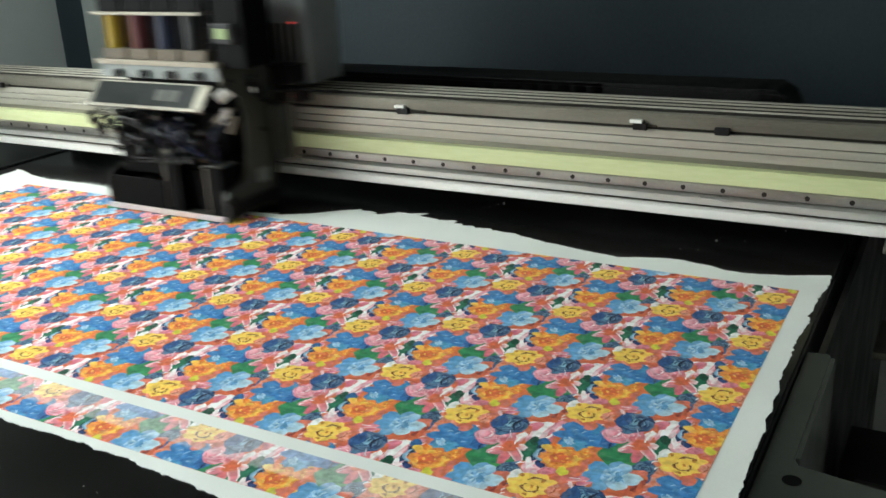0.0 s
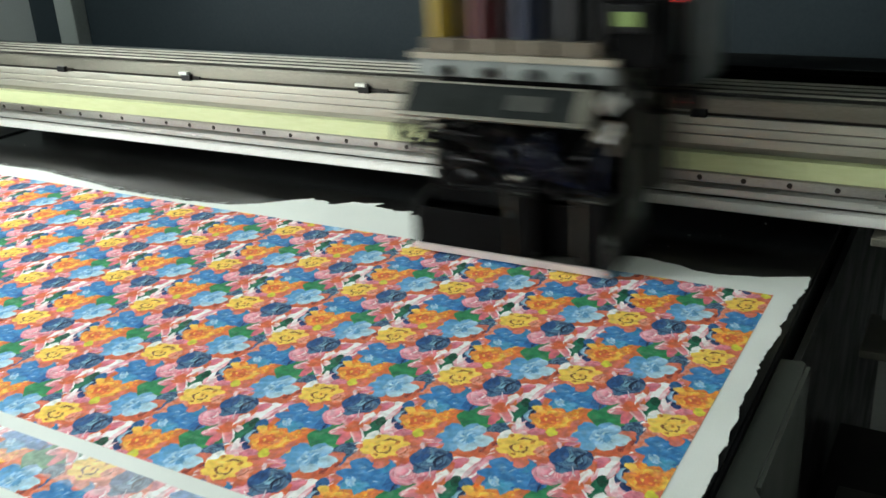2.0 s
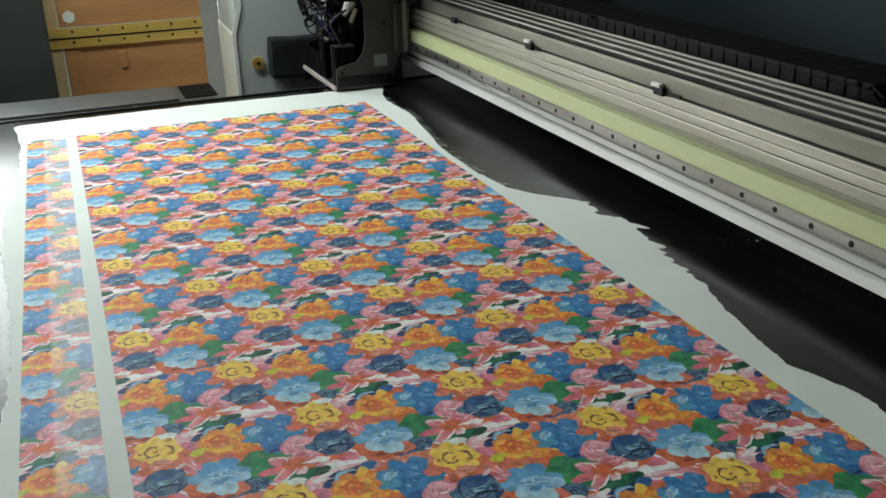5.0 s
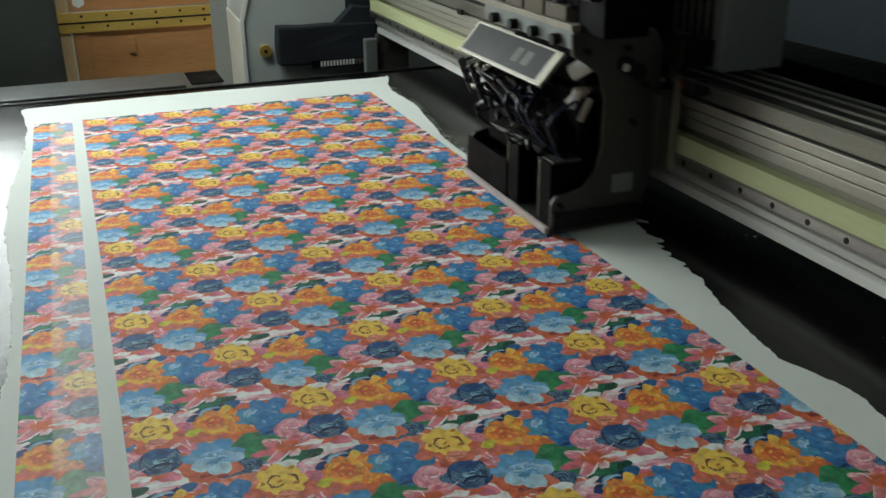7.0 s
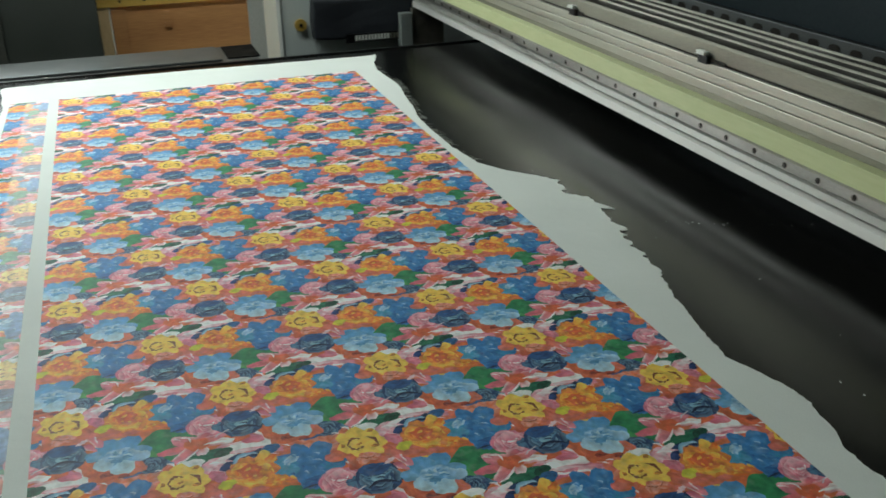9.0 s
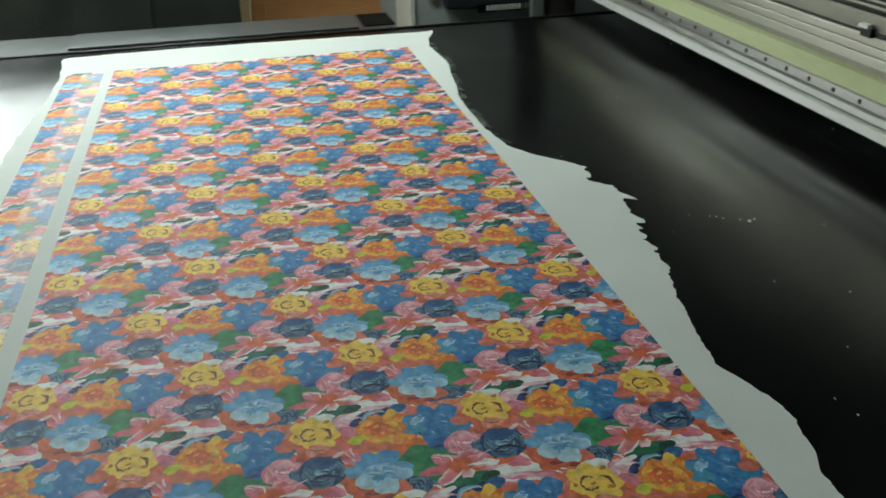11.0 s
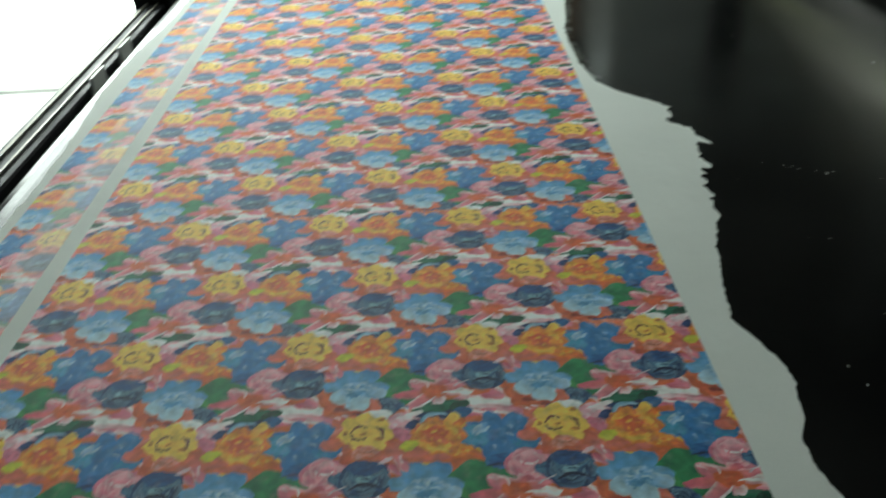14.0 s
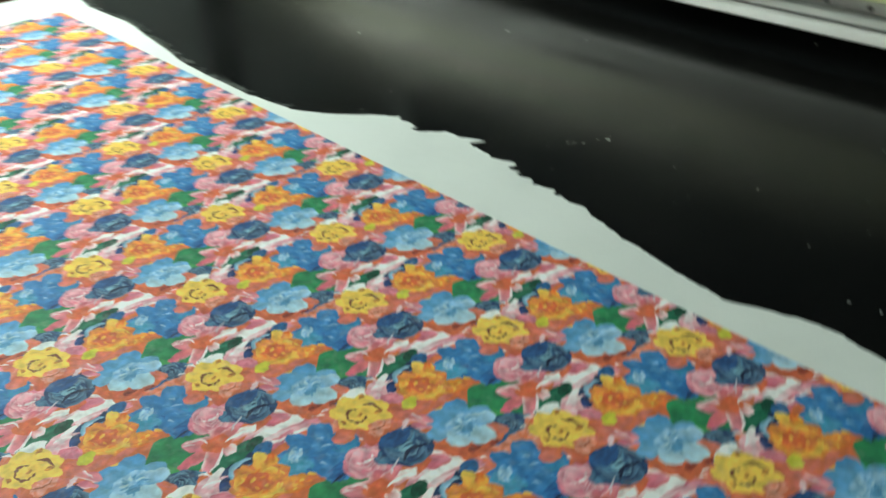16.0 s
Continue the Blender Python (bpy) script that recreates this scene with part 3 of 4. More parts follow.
for x in (0.05, 0.115, 0.18, 0.245):
    part("knob", rod((x, -0.0285, 1.159), (x, -0.040, 1.159), 0.0075, 14), BLACK, bar_)
part("shelf", box(-0.004, 0.289, -0.034, 0.03, 1.1745, 1.183, 0.001), BEIGE, carriage, "beige shelf strip")
for k in range(4):
    x = 0.018 + 0.064 * k
    b = part("ink_bottle", merged(rod((x + 0.02, -0.012, 1.203), (x + 0.02, -0.012, 1.262), 0.019, 18), rod((x + 0.047, -0.004, 1.203), (x + 0.047, -0.004, 1.262), 0.0105, 12)), TUBES[k], carriage, ("yellow", "dark red", "dark blue", "smoky black")[k] + " ink bottle")
    part("socket", box(x - 0.002, x + 0.056, -0.031, 0.012, 1.1835, 1.203, 0.002), SOCKET, b)
    part("pin", rod((x + 0.0585, -0.024, 1.20), (x + 0.0585, -0.024, 1.34), 0.0038, 8), BLACK, b)
part("top_bracket", box(0.0, 0.262, -0.033, 0.012, 1.2625, 1.268, 0.001), BEIGE, carriage)
part("ink_tank", merged(*[box(0.014 + 0.064 * k, 0.07 + 0.064 * k, -0.028, 0.01, 1.268, 1.34, 0.003) for k in range(4)]), MATTE, carriage)
part("tower", box(0.278, 0.345, -0.02, 0.045, 1.172, 1.42, 0.003), MATTE, carriage)
dsp = part("readout", box(0.284, 0.326, -0.029, -0.020, 1.215, 1.25, 0.002), BLACK, carriage)
part("screen", box(0.292, 0.316, -0.0305, -0.029, 1.224, 1.241), DISPLAY, dsp, "small green lit display")
part("rear_block", box(0.0, 0.292, 0.03, 0.118, 1.112, 1.30, 0.003), MATTE, carriage)
gb = part("drive_box", box(0.222, 0.352, 0.15, 0.25, 1.118, 1.42, 0.004), DRIVE, carriage, "grey ventilated drive box")
for k in range(6):
    part("vent", box(0.236 + 0.017 * k, 0.245 + 0.017 * k, 0.1485, 0.15, 1.16, 1.23), GROOVE, gb)
part("drive_arm", box(0.29, 0.34, 0.10, 0.148, 1.125, 1.16, 0.002), BLACK, carriage)
eh = part("encoder_head", box(0.315, 0.362, 0.104, 0.131, 1.094, 1.116, 0.002), BLACK, carriage)
part("led", box(0.313, 0.318, 0.1488, 0.15, 1.230, 1.2313), LED, gb, "lit red led")
part("wiper", box(0.296, 0.318, 0.085, 0.1175, 0.985, 1.09, 0.002), DARKSTEEL, carriage)
random.seed(5)
for k in range(34):
    x = random.uniform(0.03, 0.275)
    z = random.uniform(1.03, 1.095)
    y = random.uniform(-0.055, -0.01)
    pts = [(x, 0.02, z)]
    for j in range(3):
        pts.append((pts[-1][0] + random.uniform(-0.035, 0.035), y + random.uniform(-0.018, 0.014), pts[-1][2] + random.uniform(-0.03, 0.012)))
    xe = (0.168, 0.268)[k % 2]
    pts.append((xe + random.uniform(-0.01, 0.01), -0.03, 1.003))
    part("hose", tube(pts, random.choice((0.0015, 0.002, 0.003))), HOSE, carriage, smooth=True)
for k in range(7):
    x, z = random.uniform(0.03, 0.27), random.uniform(1.015, 1.085)
    part("fitting", rod((x, -0.045, z), (x + random.uniform(-0.01, 0.01), -0.025, z + 0.012), 0.006, 10), (HOSE, DARKSTEEL, HOSE)[k % 3], carriage)
# made-up pale rods for the bright spots that show through the side plate's cut-out
part("pale_gap_piece", merged(rod((0.255, -0.02, 1.07), (0.28, 0.0, 1.10), 0.007, 12), rod((0.282, -0.012, 1.055), (0.287, 0.0, 1.085), 0.005, 12)), BEIGE, carriage, "pale piece standing in for brightness seen through the gap")

# blue ink hoses into the dampers, shiny connectors, black fan-shaped cable ends, painted lit edge
for x, dx in ((0.166, -0.012), (0.176, 0.006), (0.262, -0.03), (0.272, 0.008), (0.268, -0.055)):
    part("ink_hose", tube([(x + dx * 2, -0.022, 1.085), (x + dx * 1.5, -0.058, 1.06), (x + dx, -0.05, 1.03), (x, -0.03, 1.003)], 0.0027), BLUE_HOSE, carriage, "dark blue ink hose", smooth=True)
random.seed(8)
for k in range(16):
    x, y, z = random.uniform(0.02, 0.275), random.uniform(-0.062, -0.035), random.uniform(1.015, 1.09)
    d = Vector((random.uniform(-1, 1), random.uniform(-0.4, 0.1), random.uniform(-1, 1))).normalized() * random.uniform(0.006, 0.012)
    part("connector", merged(rod((x, y, z), (x + d.x, y + d.y, z + d.z), 0.0045, 10), rod((x + d.x, y + d.y, z + d.z), (x + 1.6 * d.x, y + 1.6 * d.y, z + 1.6 * d.z), 0.0028, 8)), (HOSE, HOSE, HOSE, ALU_DULL, HOSE)[k % 5], carriage)
for k in range(6):
    x, z = -0.012 + 0.014 * k, 1.085 - 0.012 * (k % 3)
    part("cable_end", merged(rod((x, -0.06, z), (x - 0.012, -0.052, z - 0.022), 0.007, 10, 0.003), rod((x, -0.06, z), (x + 0.01, -0.03, z + 0.012), 0.003, 8)), HOSE, carriage)
part("cable_guide", prism_x([(-0.05, 1.012), (-0.02, 1.03), (0.02, 1.03), (0.02, 1.002), (-0.03, 0.998)], 0.19, 0.25, 0.002), MATTE, carriage)
# made-up white rods: the lit rail behind the gap, put in as pale shapes
part("white_gap_piece", merged(rod((0.272, -0.022, 1.118), (0.288, -0.006, 1.132), 0.011, 14), rod((0.28, -0.026, 1.075), (0.288, -0.02, 1.1), 0.006, 12)), WHITE, carriage, "white piece standing in for the bright rail seen through")
part("sight_hole", merged(rod((CL + 0.004, 0.044, 1.128), (CL + 0.0075, 0.044, 1.128), 0.012, 20)), HOSE, rpl)
# white disc paints the brightness seen through the bolt hole
part("hole_light_disc", rod((CL + 0.0076, 0.043, 1.125), (CL + 0.0085, 0.043, 1.125), 0.0055, 16), WHITE, rpl, "white disc standing in for light seen through a bolt hole")
# added paler strip that paints the light on the wiper plate's edge
part("lit_edge_strip", box(0.335, 0.339, 0.094, 0.1035, 0.985, 1.118, 0.001), ALU_DULL, carriage, "narrow pale strip standing in for the wiper's lit edge")
part("led", box(0.337, 0.340, 0.1026, 0.1038, 1.103, 1.1045), LED_DIM, eh, "dimly lit red led")
part("signal_cable", tube([(0.34, 0.09, 1.115), (0.37, 0.085, 1.122), (0.40, 0.10, 1.117), (0.42, 0.14, 1.112)], 0.002), HOSE, carriage, smooth=True)

# energy chain: one run goes with the carriage, the bend goes half as far
LINK = 0.03


link_mesh = mesh_of("link", merged(box(0, LINK * 0.95, 0.275, 0.375, 0, 0.028, 0.0012), box(LINK * 0.2, LINK * 1.05, 0.272, 0.378, 0.007, 0.021)), CHAIN)


def chain_run(parent, x0, n, z):
    for k in range(n):
        ob = new("link", link_mesh)
        ob.parent = parent
        ob.location = (x0 + LINK * k, 0, z)


chain_a = thing("energy_chain", "black plastic energy chain run behind the rail", "cable chain")
chain_run(chain_a, 0.1, 26, 1.094)
chain_b = thing("energy_chain", "black plastic energy chain with its return bend", "cable chain")
chain_run(chain_b, -0.66, 22, 1.0945)
chain_run(chain_b, -0.66, 22, 1.0385)
for k in range(7):
    a = math.radians(-90 + 180 * k / 6)
    ob = new("link", link_mesh)
    ob.parent = chain_b
    ob.matrix_basis = Matrix.Translation((0.028 * math.cos(a), 0, 1.0805 + 0.028 * math.sin(a))) @ Matrix.Rotation(math.pi / 2 - a, 4, "Y") @ Matrix.Translation((-0.013, 0, -0.014))

# ---- printed cloth: its own space, origin at the print's rear corner ----
A, B = 0.2336, 0.1483
PX0, PX1 = -1.567, 0.008
REAR, FRONT_EDGE, STRIP0, STRIP1, TEAR = 0.0, -0.603, -0.622, -0.664, -0.715
sheet = thing("printed_sheet", "white non-woven cloth printed with bright flowers, torn edges", "printed cloth", at=(0, 0, ZB))


def table(points, x):
    for (x0, y0), (x1, y1) in zip(points, points[1:]):
        if x <= x1:
            return y0 + (y1 - y0) * max(0.0, (x - x0)) / (x1 - x0)
    return points[-1][1]


REAR_TEAR = [(-1.72, 0.085), (-1.69, 0.082), (-1.63, 0.06), (-1.557, 0.047), (-1.43, 0.053), (-1.33, 0.04), (-1.15, 0.015), (-1.0, 0.013), (-0.90, 0.024), (-0.85, 0.05), (-0.785, 0.103), (-0.73, 0.09), (-0.70, 0.114), (-0.625, 0.103), (-0.54, 0.086), (-0.467, 0.08), (-0.41, 0.064), (-0.315, 0.044), (-0.262, 0.036), (-0.235, 0.045), (-0.205, 0.055), (-0.178, 0.058), (-0.13, 0.052), (-0.10, 0.042), (-0.076, 0.038), (-0.03, 0.048), (0.04, 0.074)]


def fringe(x, seed, size):
    return size * (noise.noise((x * 14, seed, 0)) + 0.7 * noise.noise((x * 45, seed, 3)) + 0.5 * noise.noise((x * 140, seed, 7)))


outline = []
n = 640
for i in range(n + 1):
    x = -1.718 + (0.037 + 1.718) * i / n
    rough = 0.0065 if -0.80 < x < -0.42 else 0.0028
    spike = max(0.0, noise.noise((x * 38, 2.0, 5.0)) - 0.02) * 0.04 if -0.79 < x < -0.42 else 0.0
    spike += max(0.0, noise.noise((x * 105, 4.0, 1.0))) * (0.012 if -0.79 < x < -0.42 else 0.004)
    outline.append((x + spike * 0.9, table(REAR_TEAR, x) + fringe(x, 1.0, rough) + spike * 0.6))
for i in range(1, 200):
    y = 0.076 - (0.076 - TEAR) * i / 200
    outline.append((0.037 + 0.004 * math.sin(y * 9) + fringe(y, 5.0, 0.0055), y))
for i in range(n + 1):
    x = 0.037 - (0.037 + 1.700) * i / n
    outline.append((x, TEAR + 0.010 * math.sin(x * 7.5) + fringe(x, 9.0, 0.0045)))
for i in range(1, 160):
    y = TEAR + (0.085 - TEAR) * i / 160
    outline.append((-1.712 + 0.008 * math.sin(y * 6 + 1) + fringe(y, 13.0, 0.003), y))
part("cloth", prism_z(outline, 0.0003, 0.0011), CLOTH, sheet, "white non-woven cloth with torn edges")
bms = []
random.seed(11)
for k in range(170):
    x = random.choice((random.uniform(-1.6, -0.9), random.uniform(-1.45, -1.0)))
    y = table(REAR_TEAR, x) + fringe(x, 1.0, 0.003)
    l = random.uniform(0.004, 0.017)
    d = random.uniform(-0.3, 1.2)
    bms.append(tube([(x, y - 0.002, 0.0009), (x + l * 0.5 * math.sin(d), y + l * 0.5, 0.0016), (x + l * math.sin(d), y + l * math.cos(d), 0.0006)], 0.00022, 3))
tagged(part("loose_threads", merged(*bms), CLOTH, sheet, "loose white threads"), kind="stuff")


# the flower repeat, in millimetres from the yellow flower's middle
def mix(a, b, t):
    t = min(max(t, 0.0), 1.0)
    return tuple(p + (q - p) * t for p, q in zip(a, b))


ORANGE, DEEP = (0.71, 0.165, 0.055), (0.56, 0.095, 0.05)
SUN, AMBER, FLAME = (0.9, 0.62, 0.1), (0.86, 0.36, 0.04), (0.8, 0.14, 0.01)
SKY, PALE_SKY = (0.14, 0.37, 0.62), (0.42, 0.63, 0.78)
BLUE = (0.035, 0.19, 0.46)
PINK, BLUSH = (0.76, 0.26, 0.34), (0.87, 0.67, 0.7)
DARKLEAF, PAPER, LIME = (0.010, 0.11, 0.06), (0.93, 0.9, 0.88), (0.6, 0.56, 0.05)


class Repeat:
    def __init__(self):
        self.v, self.c, self.f, self.layer = [], [], [], 0

    def shape(self, cx, cy, rx, ry, turn, edge, paint, seg=36, rings=4):
        """A printed patch: edge(angle) gives its outline, paint(r, angle) its colour."""
        ca, sa = math.cos(turn), math.sin(turn)
        base = len(self.v)
        z = self.layer
        self.layer += 1

        def put(x, y, col):
            self.v.append((cx + ca * x - sa * y, cy + sa * x + ca * y, z))
            self.c.append(col)
        put(0, 0, paint(0.0, 0.0))
        for k in range(1, rings + 1):
            r = k / rings
            for s in range(seg):
                a = 2 * math.pi * s / seg
                e = edge(a)
                put(rx * r * e * math.cos(a), ry * r * e * math.sin(a), paint(r, a))
        for s in range(seg):
            self.f.append((base, base + 1 + s, base + 1 + (s + 1) % seg))
        for k in range(rings - 1):
            o = base + 1 + k * seg
            for s in range(seg):
                t = (s + 1) % seg
                self.f.append((o + s, o + seg + s, o + seg + t))
                self.f.append((o + s, o + seg + t, o + t))

    def ribbon(self, pts, wide, left, right):
        """A printed stroke along points, with a colour for either side."""
        base, z, n = len(self.v), self.layer, len(pts)
        self.layer += 1
        for k, ((x, y), w) in enumerate(zip(pts, wide)):
            p, q = pts[max(k - 1, 0)], pts[min(k + 1, n - 1)]
            dx, dy = q[0] - p[0], q[1] - p[1]
            l = math.hypot(dx, dy) or 1.0
            for side, col in ((-0.5, left), (0.0, mix(left, right, 0.5)), (0.5, right)):
                self.v.append((x + dy / l * w * side, y - dx / l * w * side, z))
                self.c.append(col)
        for k in range(n - 1):
            for s in (0, 1):
                a = base + 3 * k + s
                self.f.append((a, a + 1, a + 4))
                self.f.append((a, a + 4, a + 3))


def lobes(n, depth, sharp=1.0, ph=0.0):
    return lambda a: 1 - depth + depth * abs(math.cos(n * (a + ph) / 2)) ** sharp


def ragged(n, depth, seed):
    return lambda a: 1 + depth * (noise.noise((math.cos(a) * n, math.sin(a) * n, seed)) + 0.5 * noise.noise((math.cos(a) * 2.7 * n, math.sin(a) * 2.7 * n, seed)))


def dapple(r, a, seed, n=3.0):
    p = (r * math.cos(a) * n, r * math.sin(a) * n, seed)
    return 0.5 + 0.8 * noise.noise(p) + 0.35 * noise.noise((p[0] * 2.3, p[1] * 2.3, seed + 5))


def blob(rep, x, y, rx, ry, turn, seed, low, high, rough=0.25, n=3.0, lift=0.0, seg=28, rings=5):
    """A ragged patch of ink, clouded between two colours."""
    rep.shape(x, y, rx, ry, turn, ragged(2.0, rough, seed), lambda q, a: mix(low, high, 1.25 * dapple(q, a, seed, n) - 0.12 + lift), seg, rings)


def stroke(rep, x0, y0, x1, y1, bend, w, left, right, steps=8):
    """A tapered brush stroke from one point to another, bent to its left by a share of its length."""
    dx, dy = x1 - x0, y1 - y0
    pts, wide = [], []
    for k in range(steps + 1):
        t = k / steps
        b = bend * 4 * t * (1 - t)
        pts.append((x0 + dx * t - dy * b, y0 + dy * t + dx * b))
        wide.append(w * max(0.06, math.sin(math.pi * min(1.0, t * 0.94 + 0.04)) ** 0.7))
    rep.ribbon(pts, wide, left, right)


def petal(rep, x0, y0, x1, y1, w, base, tip, rim_l, rim_r, seed=0.0, bend=0.0):
    """A petal from its base to its tip, streaked along its length, with its own rim on either side."""
    l, a = math.hypot(x1 - x0, y1 - y0), math.atan2(y1 - y0, x1 - x0)

    def paint(q, t):
        u, v = 0.5 + 0.5 * q * math.cos(t), q * math.sin(t)
        c = mix(base, tip, 1.3 * u - 0.2 + 0.32 * noise.noise((v * 4.5, u * 1.4, seed)))
        return mix(c, rim_r if v > 0 else rim_l, max(0.0, abs(v) * 1.5 - 0.62) * (0.4 + u))
    rep.shape((x0 + x1) / 2, (y0 + y1) / 2, l / 2, w, a + bend, lambda t: 1 - 0.16 * abs(math.sin(t)) ** 3 + 0.16 * noise.noise((math.cos(t) * 2.6, math.sin(t) * 2.6, seed)), paint, 24, 5)


def rose(rep, x, y, r, squash, seed, dark, mid, light, tight=1.0):
    """A full rose seen from above: folded petal crescents that wind into a tight heart."""
    rep.shape(x, y, r, r * squash, 0.2, ragged(1.5, 0.24, seed), lambda q, a: mix(dark, mid, 1.1 * dapple(q, a, seed, 3.2) - 0.15 + 0.25 * q), 32, 5)
    for ring, (d, n, w) in enumerate(((0.84, 4, 0.30), (0.62, 3, 0.26), (0.42, 3, 0.2), (0.24, 2, 0.14), (0.1, 1, 0.1))):
        for k in range(n):
            a = seed * 1.7 + ring * 0.9 + 2 * math.pi * k / n + 0.3 * noise.noise((k * 3.1, seed, ring))
            span = (1.5 + 0.35 * noise.noise((k * 1.3, seed, ring + 3.0))) * (1 + 0.25 * ring)
            pale = 0.45 + 0.55 * noise.noise((k * 2.1, seed, ring + 8.0)) + 0.12 * ring
            pts, wide = [], []
            for s in range(9):
                t = s / 8
                b = a + span * (t - 0.5)
                e = d * (1 + 0.10 * math.cos(3 * b + seed) - 0.10 * t) * tight
                pts.append((x + r * e * math.cos(b), y + r * squash * e * math.sin(b)))
                wide.append(r * w * (0.15 + 0.85 * math.sin(math.pi * t) ** 0.6))
            rep.ribbon(pts, wide, mix(mid, dark, 0.75), mix(mid, light, pale))


def motif(rep):
    """One repeat: x runs along the rail, y across the belt."""
    coral, rosy, salmon = (0.7, 0.19, 0.16), (0.62, 0.13, 0.19), (0.82, 0.4, 0.33)
    navy, deep_navy, slate = (0.02, 0.055, 0.15), (0.006, 0.014, 0.05), (0.14, 0.33, 0.49)
    teal, frost, maroon = (0.05, 0.3, 0.47), (0.5, 0.68, 0.76), (0.07, 0.012, 0.015)
    grass, dusk = (0.04, 0.27, 0.10), (0.02, 0.15, 0.075)
    # coral cloud under the petals
    blob(rep, -12, -30, 17, 26, 0.2, 1.2, ORANGE, salmon, 0.3, 6.0, -0.15, 34, 7)
    blob(rep, 104, 22, 12, 20, 0.3, 1.9, ORANGE, coral, 0.3, 5.0, 0.0, 26, 4)
    blob(rep, 29, -14, 17, 19, 0.1, 2.3, DEEP, ORANGE, 0.25, 4.0, 0.2, 28, 5)
    blob(rep, 14, -27, 11, 13, 0.4, 2.9, ORANGE, coral, 0.25, 4.0, 0.0, 24, 4)
    blob(rep, 25, 21, 12, 17, 0.1, 3.1, ORANGE, coral, 0.3, 4.0, 0.1, 26, 4)
    # pink and white ribbon flower
    blob(rep, 89, -3, 17, 27, 0.15, 4.0, rosy, PINK, 0.28, 3.5, 0.05, 34, 5)
    blob(rep, 77, -10, 9, 13, 0.5, 4.3, (0.66, 0.10, 0.05), ORANGE, 0.2, 4.0, 0.1, 24, 4)
    petal(rep, 82, -30, 92, 24, 9, PINK, PAPER, BLUSH, PAPER, 4.6, 0.1)
    petal(rep, 87, -22, 84, 22, 6.5, PAPER, PAPER, PAPER, BLUSH, 4.9)
    petal(rep, 96, -14, 99, 28, 6.0, BLUSH, PINK, PAPER, rosy, 5.2, -0.15)
    petal(rep, 80, -4, 82, 14, 5.5, rosy, PINK, coral, rosy, 5.4)
    petal(rep, 103, -26, 98, 6, 4.0, rosy, PINK, rosy, coral, 5.7)
    stroke(rep, 66, -18, 80, 15, 0.22, 5.0, PAPER, BLUSH, 10)
    stroke(rep, 88, -24, 100, 2, -0.18, 3.2, PAPER, BLUSH)
    stroke(rep, 90, 8, 101, 32, 0.14, 4.0, PAPER, PAPER)
    stroke(rep, 104, -6, 108, 22, 0.12, 2.0, PAPER, BLUSH)
    # leaves
    blob(rep, 62, 81, 24, 27, 0.5, 6.0, dusk, grass, 0.2, 2.6, 0.15, 34, 6)
    blob(rep, 76, 62, 13, 12, 0.2, 6.3, grass, (0.07, 0.31, 0.09), 0.25, 3.0, 0.1, 20, 4)
    blob(rep, 95, -36, 12, 21, -0.15, 6.6, DARKLEAF, (0.03, 0.2, 0.11), 0.35, 3.5, 0.0, 28, 5)
    blob(rep, 90, -22, 5, 8, 0.4, 6.8, (0.006, 0.03, 0.02), DARKLEAF, 0.4, 3.0, 0.0, 14, 3)
    # mid-blue flower with torn points
    rep.shape(15, -50, 30, 27, 0.15, lambda a, e=ragged(2.6, 0.22, 7.0): lobes(7, 0.26, 0.8, 0.35)(a) * e(a) * 1.08, lambda q, a: mix(BLUE, SKY, 1.15 * dapple(q, a, 7.0, 4.2) - 0.55), 60, 9)
    blob(rep, 12, -69, 13, 11, 0.2, 7.2, teal, SKY, 0.35, 4.0, -0.2, 24, 4)
    blob(rep, 21, -30, 9, 8, 0.0, 7.4, BLUE, teal, 0.4, 4.0, 0.0, 20, 3)
    blob(rep, 40, -49, 8, 13, 0.1, 7.6, (0.015, 0.06, 0.24), BLUE, 0.4, 4.0, 0.0, 20, 3)
    blob(rep, 4, -64, 5, 8, 0.7, 7.8, SKY, frost, 0.5, 4.0, 0.1, 18, 3)
    for k in range(13):
        a, d = 2.4 * k, 5 + 1.5 * k
        stroke(rep, 14 + d * math.cos(a) * 0.8, -50 + d * math.sin(a), 14 + d * math.cos(a) * 0.8 + 5, -46 + d * math.sin(a) + 3 * math.sin(k * 1.9), 0.2, 2.4, (SKY, PALE_SKY, (0.02, 0.09, 0.3), teal)[k % 4], BLUE, 5)
    stroke(rep, 45, -62, 47, -40, 0.1, 2.6, deep_navy, navy, 6)
    # pink rose
    rose(rep, 45, -31, 17.5, 1.0, 2.0, rosy, PINK, (0.93, 0.66, 0.7), 0.95)
    petal(rep, 44, -27, 31, -32, 8, PINK, (0.9, 0.5, 0.56), BLUSH, PINK, 8.2)
    stroke(rep, 40, -38, 41, -24, -0.35, 2.4, BLUSH, PAPER)
    stroke(rep, 48, -36, 46, -25, 0.4, 2.0, rosy, PINK)
    # coral lily
    petal(rep, 71, -42, 76, -77, 6.5, coral, (0.68, 0.13, 0.2), rosy, PINK, 9.1)
    petal(rep, 71, -42, 55, -61, 8.5, coral, PINK, BLUSH, rosy, 9.3, 0.1)
    petal(rep, 68, -42, 57, -30, 7.5, coral, rosy, PINK, BLUSH, 9.5)
    petal(rep, 72, -43, 92, -63, 6.5, coral, PINK, PAPER, rosy, 9.7)
    petal(rep, 74, -40, 88, -38, 7.0, coral, BLUSH, PINK, PAPER, 9.9)
